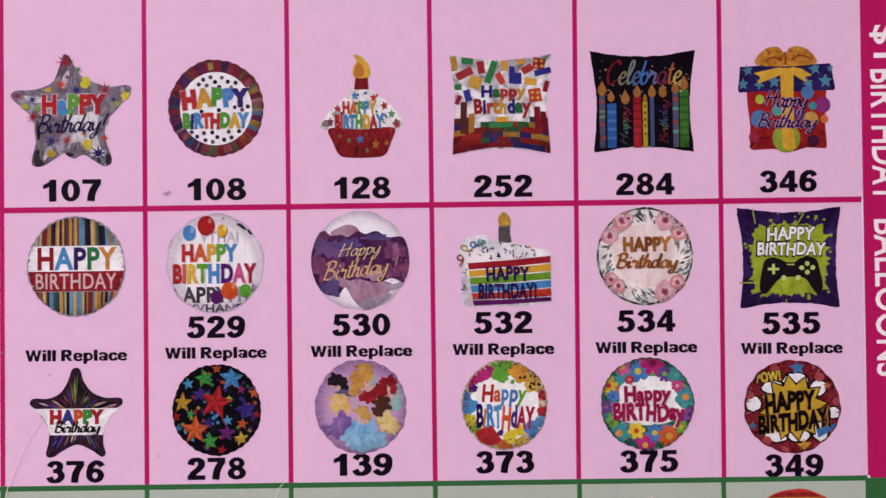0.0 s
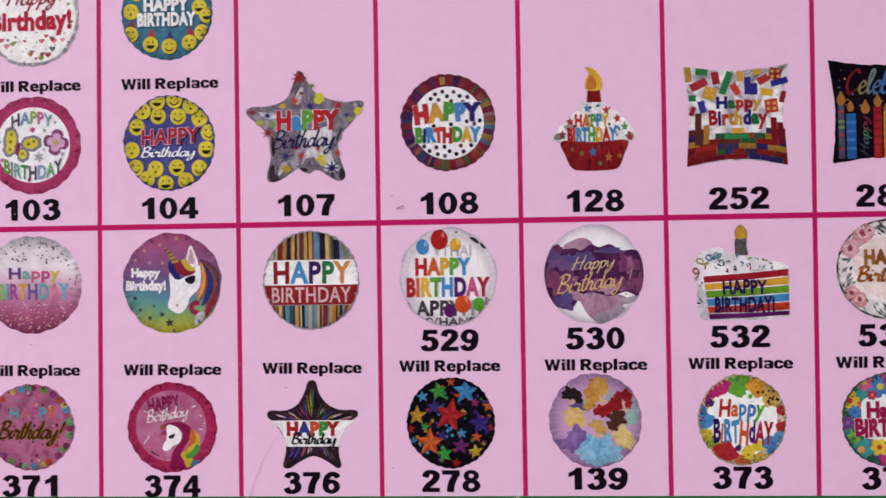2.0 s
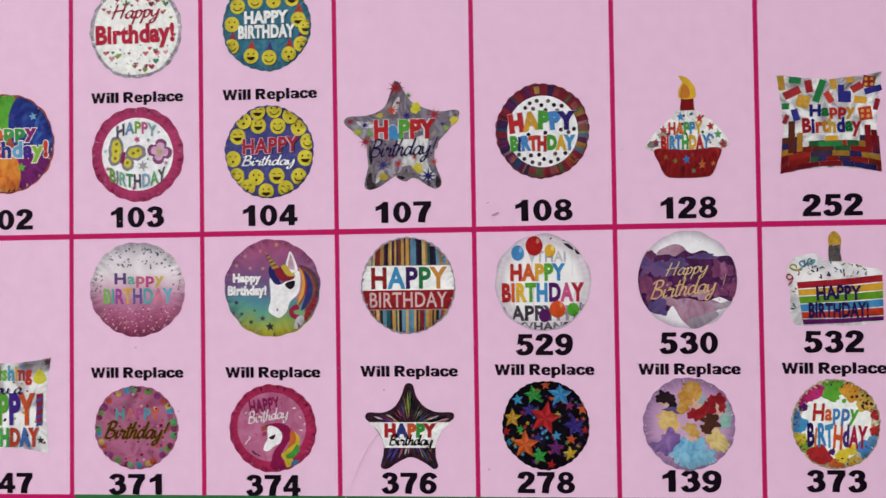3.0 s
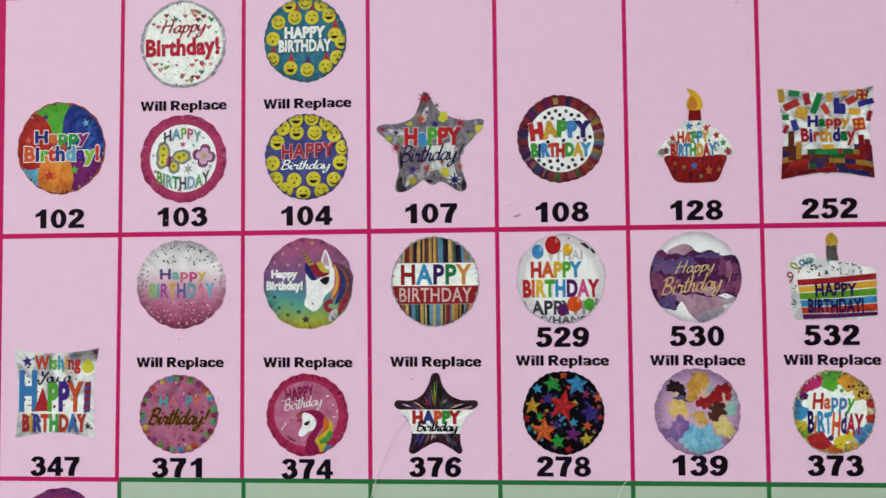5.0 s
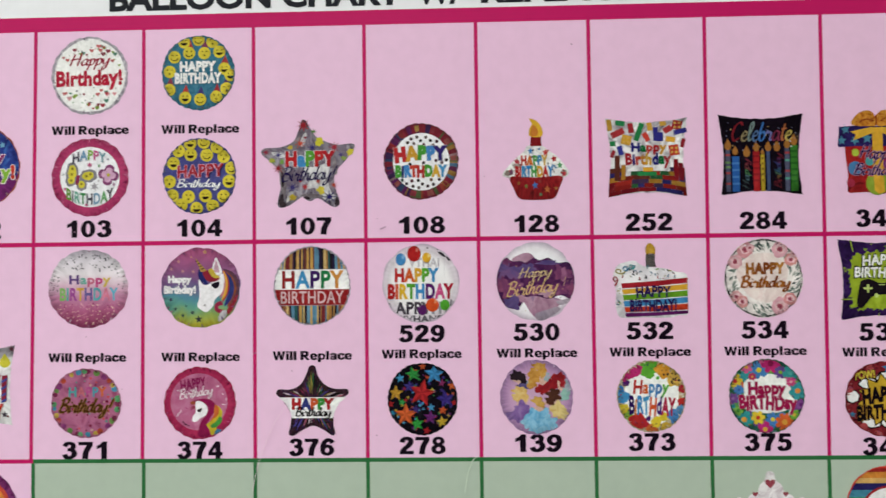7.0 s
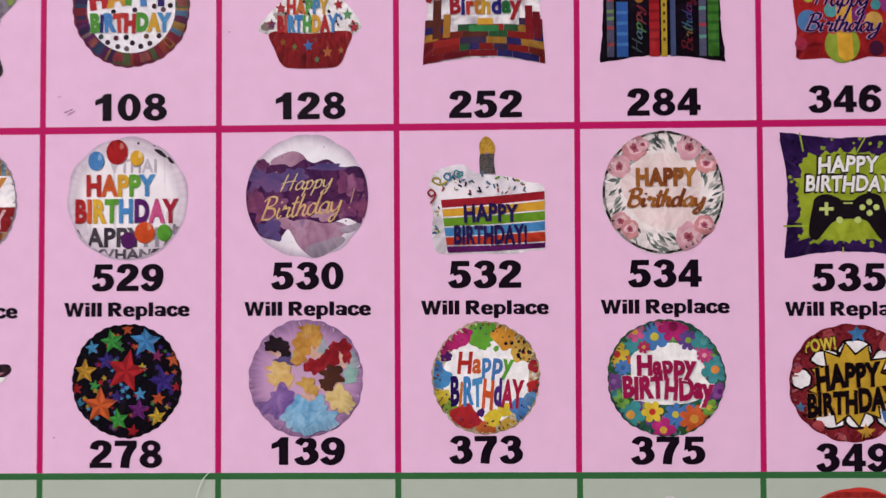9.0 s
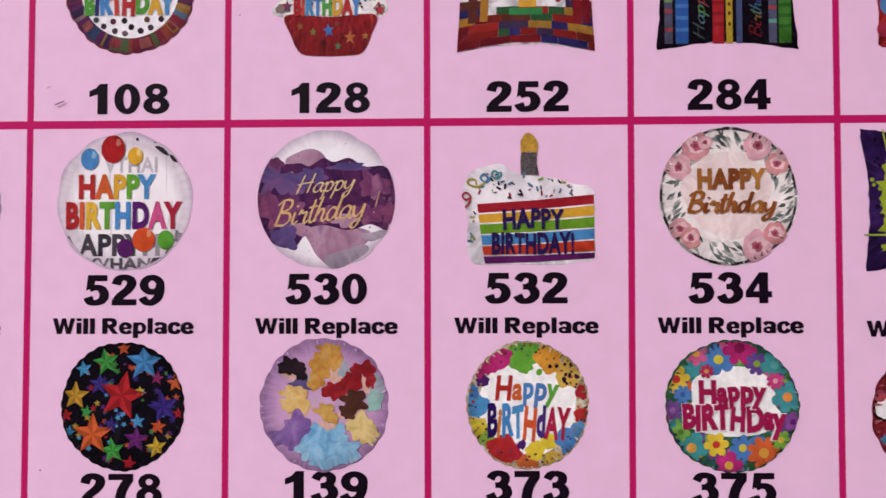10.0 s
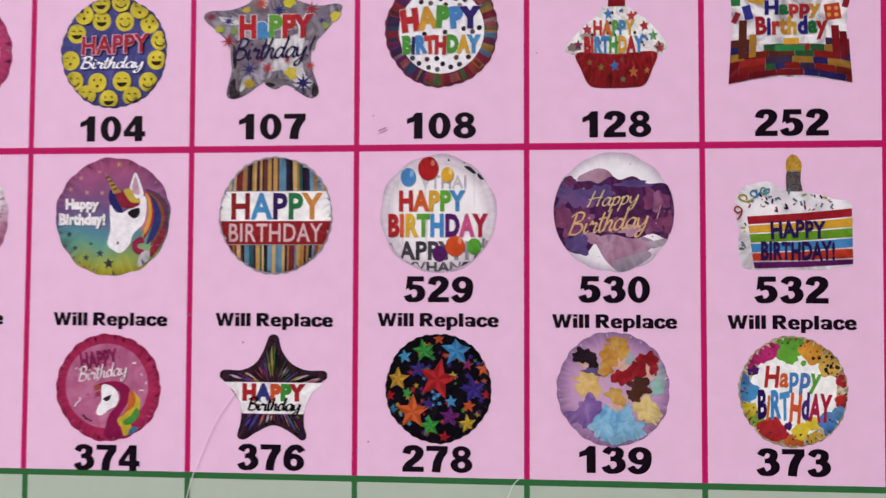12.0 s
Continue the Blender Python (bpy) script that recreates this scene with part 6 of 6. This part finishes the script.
pic.lay("pink_flower", [(flower(u(455, 742), .27, 4, .6), 0), (flower(u(455, 742), .19, 4, .6), 1), (disc(*u(455, 742), .045), 2)], ["8A4A7A", "D8A8CC", "C8B83A"], "small pink winged flower", creep=5e-6)
pic.each("star", [(star(*u(x, y), r, a, 6, .4), c) for x, y, r, a, c in ((340, 677, .08, 0, "C84A8A"), (370, 812, .12, 5, "A8A0AC"), (398, 683, .05, 0, "8AB08A"), (190, 825, .06, 0, "C86A9A"), (322, 925, .06, 0, "B83A7A"), (487, 800, .06, 0, "B890B0"), (180, 735, .05, 0, "B0B0B8"), (452, 645, .04, 0, "9A90A8"), (395, 777, .04, 0, "A8A0AC"))], "tiny printed blossom")
pic.word("HAPPY", span(u, 236, 598, 440, 660), ["5A5466", "7AA0C8", "8AB04A", "C85A94", "8AB0C0"], .03, arc=.1)
pic.word("BIRTHDAY", span(u, 200, 835, 486, 905), ["6E9A3A", "8A8490", "7AB0A0", "4E8A5A", "5A5466", "8AA8C8", "7AB07A", "5E5A66"], .03, arc=-.16)
pic.crimp(103, ["CC6A9A", "8E2456"], .93, 40)

# white balloon with hearts, above 103
pic = round_balloon(-1.495, 1.526, .356, .360, foil("pearl", ["8E8296", "B4AABA", "CFC6D2"], .356 * P, 4), "white balloon with small hearts and red words", 106, waves=24)
u = art_grid(325, 220, 213, 218)
pic.lay("white_middle", [blob(0, 0, .92, .92, 6, .02, 50)], ["ECE8EC"])
pic.scatter("heart", 44, 103, ["B03A4E", "DC96A2", "8A3048", "8AA04A", "5E8A7A", "C86A70"], .044, lambda x, y: math.hypot(x, y) < .86 and (y > .5 or y < -.36 or (abs(x) > .55 and y > .2) or abs(x) > .78), "heart", "small printed hearts")
pic.scatter("speck", 40, 106, ["3A3A4A", "8AB08A", "B8A8A8", "D8B0B0"], .018, lambda x, y: math.hypot(x, y) < .84 and (y > .3 or y < -.3), "star")
pic.brush("Happy", span(u, 213, 92, 440, 192), ["A02E48"], .15, .25, turn=2)
pic.word("Birthday!", span(u, 140, 188, 502, 302), ["B81E40"], .045, turn=1, bounce=.03)
pic.crimp(106, ["8A7E92", "E0DAE4"], .94, 54)

# pink glitter balloon above 371
pic = round_balloon(-1.504, -.399, .367, .354, gradient("glitter", [(.05, "8E3A62"), (.22, "AC5884"), (.4, "C080A6"), (.55, "D8B4CC"), (.68, "E2D6E2"), (.85, "D8CEDC"), (1.0, "B2A6B8")], .354 * P, .12), "white to pink glitter balloon with pastel words", 57, waves=20)
u = art_grid(307, 280, 220, 218)
pic.scatter("dark_dot", 80, 371, ["4A4450", "6A6470", "8A8490"], .019, lambda x, y: math.hypot(x, y) < .93 and (y > .42 or (abs(x) > .72 and y > -.1)), label="tiny grey dots")
pic.scatter("glitter", 130, 372, ["E0A8B0", "E8C8B0", "8A3060", "D890A8"], .014, lambda x, y: math.hypot(x, y) < .92 and y < -.35, label="fine glitter")
pic.word("Happy", span(u, 203, 205, 430, 272), ["6A4A8A", "7AB0A8", "C86A8A", "C84A8A", "D8B85A"], .035)
pic.word("BIRTHDAY", span(u, 152, 275, 470, 347), ["8AB86A", "5AA8A8", "A04A9A", "D8A84A", "6A5A9A", "6AA8B8", "D87A9A", "6AB0D0"], .035)
pic.crimp(57, ["C8B8CC", "A87A98"], .95, 40)

# 371: wine pink balloon with beads
pic = round_balloon(-1.522, -1.420, .322, .312, foil("winepink", ["7E3658", "A65A84", "B2688E", "94466E"], .322 * P, 2, 1.0), "wine pink balloon with coloured beads and gold script", 371, waves=26)
u = art_grid(298, 920, 196, 196)
rng = random.Random(71)
pic.lay("bead", [(disc(.9 * math.cos(a), .9 * math.sin(a), rng.uniform(.06, .1), n=12), i % 7) for i, a in enumerate(2 * math.pi * k / 30 + rng.uniform(-.08, .08) for k in range(30))], ["7A2A4E", "5E9A6A", "4E8AAE", "C8A84A", "B84A3A", "8A3A7A", "6A8A4A"], "coloured beads round the rim", creep=3e-7)["kind"] = "stuff"
pic.scatter("dot", 60, 371, ["7A1E3E", "C84A5A", "5E8A8A", "C89A9A", "8A2A5A"], .034, lambda x, y: math.hypot(x, y) < .8, label="coloured dots")
pic.word("HAPPY", span(u, 203, 830, 412, 886), ["5AA0A8", "C86A7A", "B04A8A", "5A9AB0", "C8603A"], .035)
pic.brush("Birthday!", span(u, 150, 888, 455, 1005), ["4A2A14"], .16, .3, edge="8E6236")
pic.crimp(371, ["5A1A36", "C87A98"], .95, 44)

# 102: balloon printed with coloured balloons
pic = round_balloon(-2.501, .710, .372, .379, foil("orangebase", ["5A2A5A", "B8562E", "8A3A5A"], .372 * P, 1.2), "balloon printed with overlapping coloured balloons", 102, waves=20)
u = art_grid(330, 367, 235, 245)


def inside_rim(pts, r=.984):
    return [(x * min(1, r / max(1e-6, math.hypot(x, y))), y * min(1, r / max(1e-6, math.hypot(x, y)))) for x, y in pts]


pic.each("printed_balloon", [(inside_rim(disc(*u(x, y), rx / 235, ry / 245, 40)), m) for x, y, rx, ry, m in (
    (170, 530, 110, 90, foil("pb1", ["5AA0CC", "7ABAD8"], .02)), (485, 500, 120, 150, foil("pb2", ["5A1A5E", "7A2474", "6A1E68"], .02)), (265, 190, 110, 130, foil("pb3", ["4E9A2E", "66AE38", "5AA432"], .02)),
    (170, 330, 115, 150, foil("pb4", ["8E1C22", "B42A2A", "A0221E"], .02)), (470, 270, 135, 170, foil("pb5", ["1E2470", "2A3A90", "3E6AB8"], .02)), (300, 520, 95, 130, foil("pb6", ["C8562A", "DC8030", "E09A38"], .02)))], "printed balloon")
pic.each("star", [(star(*u(x, y), r, a), c) for x, y, r, a, c in ((270, 510, .13, 5, "B8342C"), (400, 485, .1, 0, "6AAE3A"), (352, 238, .1, 0, "3E3E8E"), (458, 238, .09, 10, "7AAED0"), (245, 205, .08, 0, "4A2A7A"), (155, 325, .09, 0, "D85A4A"))], "printed star")
pic.word("Happy", span(u, 190, 275, 476, 362), ["33307E", "D86A3A", "4EA04A", "3E9A4A", "8A2A72"], .05, edge="EAD8DC", grow=.02)
pic.word("Birthday!", span(u, 135, 355, 532, 462), ["D8562E", "33307E", "66AE3A", "C83A3A", "2E3A8A", "6AA8D8", "4A2A8A", "8AB83A", "C8362E"], .05, edge="EAD8DC", grow=.02)
pic.crimp(102, ["3A2A4A", "C8A0A0"], .96, 40)

# 347: wordy silver pillow
pic = Picture("balloon_picture", -2.526, -1.257, .353, .363, pillow_outline(347), foil("silver_pillow", ["6A626E", "B4ACB8", "E2DEE4", "E8E4EA", "E4E0E8"], .353 * P, 1.4, 1.2, depth=.6), "silver square pillow balloon crowded with bright words")
u = art_grid(300, 360, 228, 235)
pic.scatter("confetti", 70, 347, ["3A2A4A", "4A7AB0", "C89A3A", "8A2A3A", "4E8A5A"], .026, lambda x, y: abs(x) < .84 and abs(y) < .8, label="scattered confetti dots")
pic.each("star", [(star(*u(145, 197), .13, 5), "43308A"), (star(*u(472, 528), .09, 0), "4A3A4A"), (star(*u(510, 150), .09, 0), "6A3A4A"), (star(*u(380, 172), .06, 0), "5A7AA8")])
pic.lay("flame", [drop(*u(470, 225), .15, .14)], ["D8CC3A"])
pic.word("Wishing", span(u, 185, 165, 432, 262), ["C0402C", "5A9A4A", "7AB04A", "4E9AC0", "D8A03A", "A8303A", "C0302C"], .045)
pic.word("H", span(u, 104, 242, 200, 455), ["4276B8"], .05)
pic.lay("party_hat", [[u(186, 452), u(275, 452), u(230, 330)]], ["A8242E"], "red party hat")
pic.word("PPY", span(u, 258, 300, 448, 455), ["5EA03A", "43268A", "C8502C"], .05)
pic.lay("candle", [[u(452, 455), u(482, 455), u(488, 300), u(455, 305)]], ["8A2440"], "wine candle")
pic.lay("candle_band", [[u(452, y + 18), u(484, y), u(485, y - 14), u(452, y + 4)] for y in (330, 370, 410, 445)], ["3A4A9A"])
pic.brush("You a", span(u, 205, 245, 386, 318), ["2A2050"], .14, .2)
pic.word("BIRTHDAY", span(u, 124, 465, 466, 558), ["A8222C", "D8A03A", "3A3A8A", "C8402E", "4EA04A", "B03A2C", "4A6AB8", "C0382C"], .05)

# row below: the tops of three more pictures
pic = round_balloon(-2.481, -2.335, .336, .336, foil("plumring", ["6A2260", "7E3072", "5A1A52"], .336 * P), "purple balloon with a rainbow of arcs", 900, waves=16)
for r, c in ((.84, "C84A3A"), (.74, "E0863A"), (.62, "E8C85A"), (.5, "8AB86A"), (.38, "6AA8D0"), (.27, "EAE6F0")):
    pic.lay("arc", [disc(0, -.08, r, n=44)], [c])
pic.crimp(900, ["A85A92", "5A1A52"], .93, 36)

pic = Picture("balloon_picture", 4.492, -2.40, .342, .353, smooth([(-.98, -.9), (-.98, .1), (-.8, .36), (-.62, .3), (-.5, .42), (-.34, .46), (-.26, .66), (-.14, .78), (-.1, .95), (0, 1.0), (.1, .95), (.14, .78), (.28, .66), (.36, .46), (.52, .42), (.64, .3), (.82, .36), (.98, .1), (.98, -.9)]),
              foil("pearlpink", ["C8B4C4", "E4DCE4", "F0ECF0"], .342 * P, 2.5), "pearl white crown balloon with pink hearts")
pic.each("heart", [(heart(x, y, r), "9E4456") for x, y, r in ((0, .7, .13), (-.38, .44, .07), (.38, .44, .07), (-.68, .16, .12), (.68, .16, .12))], "small dusty pink heart")
pic.lay("fold", [[(-.03, .1), (.03, .1), (.0, .42)], [(-.36, .05), (-.3, .05), (-.3, .3)], [(.3, .05), (.36, .05), (.3, .3)]], ["C8A8BC"])

pic = round_balloon(5.498, -2.365, .369, .366, ink("B8342E"), "rainbow striped balloon with a white middle", 901, waves=12)
for y0, y1, c in ((.84, .93, "A82A2A"), (.7, .84, "DC8A34"), (.58, .7, "E0B068"), (.42, .58, "2A2464"), (.26, .42, "4A8AA8"), (.1, .26, "4E9A7A"), (-.1, .1, "B02A30"), (-.5, -.1, "D8782E")):
    h = lambda y: math.sqrt(max(0, .94 - y * y))
    pic.lay("stripe", [[(-h(y0), y0), (h(y0), y0), (h((y0 + y1) / 2), (y0 + y1) / 2), (h(y1), y1), (-h(y1), y1), (-h((y0 + y1) / 2), (y0 + y1) / 2)]], [c])
pic.lay("middle_edge", [disc(0, -.1, .66, .62, 44)], ["A8222C"])
pic.lay("white_middle", [disc(0, -.1, .6, .57, 44)], ["E8E4EA"])

# ---- wear on the laminate ----


def scratch(points, width, code, label):
    faces = [(q, 0) for q in ribbon(smooth(points, False, 8), width)]
    ob = new("scratch", flat_mesh("scratch", faces, [ink(code)], P, P, 26, 1e-7))
    ob.parent, ob.location = CHART, (0, 0, ROW)
    tagged(ob, label)


scratch([(.30, -1.43), (.18, -1.6), (.09, -1.8), (.02, -2.0), (-.02, -2.2)], .0042, "E4C6DB", "pale curved scratch")
scratch([(1.97, -1.9), (1.92, -1.95), (1.88, -2.06), (1.85, -2.22)], .005, "CBD6C8", "pale curved scratch")
scratch([(1.092, .184), (1.11, .193)], .006, "B08CA6", "short grey scuff")
scratch([(1.13, .098), (1.18, .118)], .008, "8E6E88", "short grey scuff")
for x, y, r in ((.0, -.99, .008), (-1.63, .11, .007), (2.85, 1.72, .006), (.33, -1.15, .005), (-1.2, -1.3, .005), (1.08, -1.72, .005), (-1.52, -.83, .005), (2.06, .55, .004)):
    ob = new("fly_speck", flat_mesh("fly_speck", [(disc(x, y, r, n=10), 0)], [ink("7A5A72")], P, P, 6))
    ob.parent, ob.location = CHART, (0, 0, ROW)
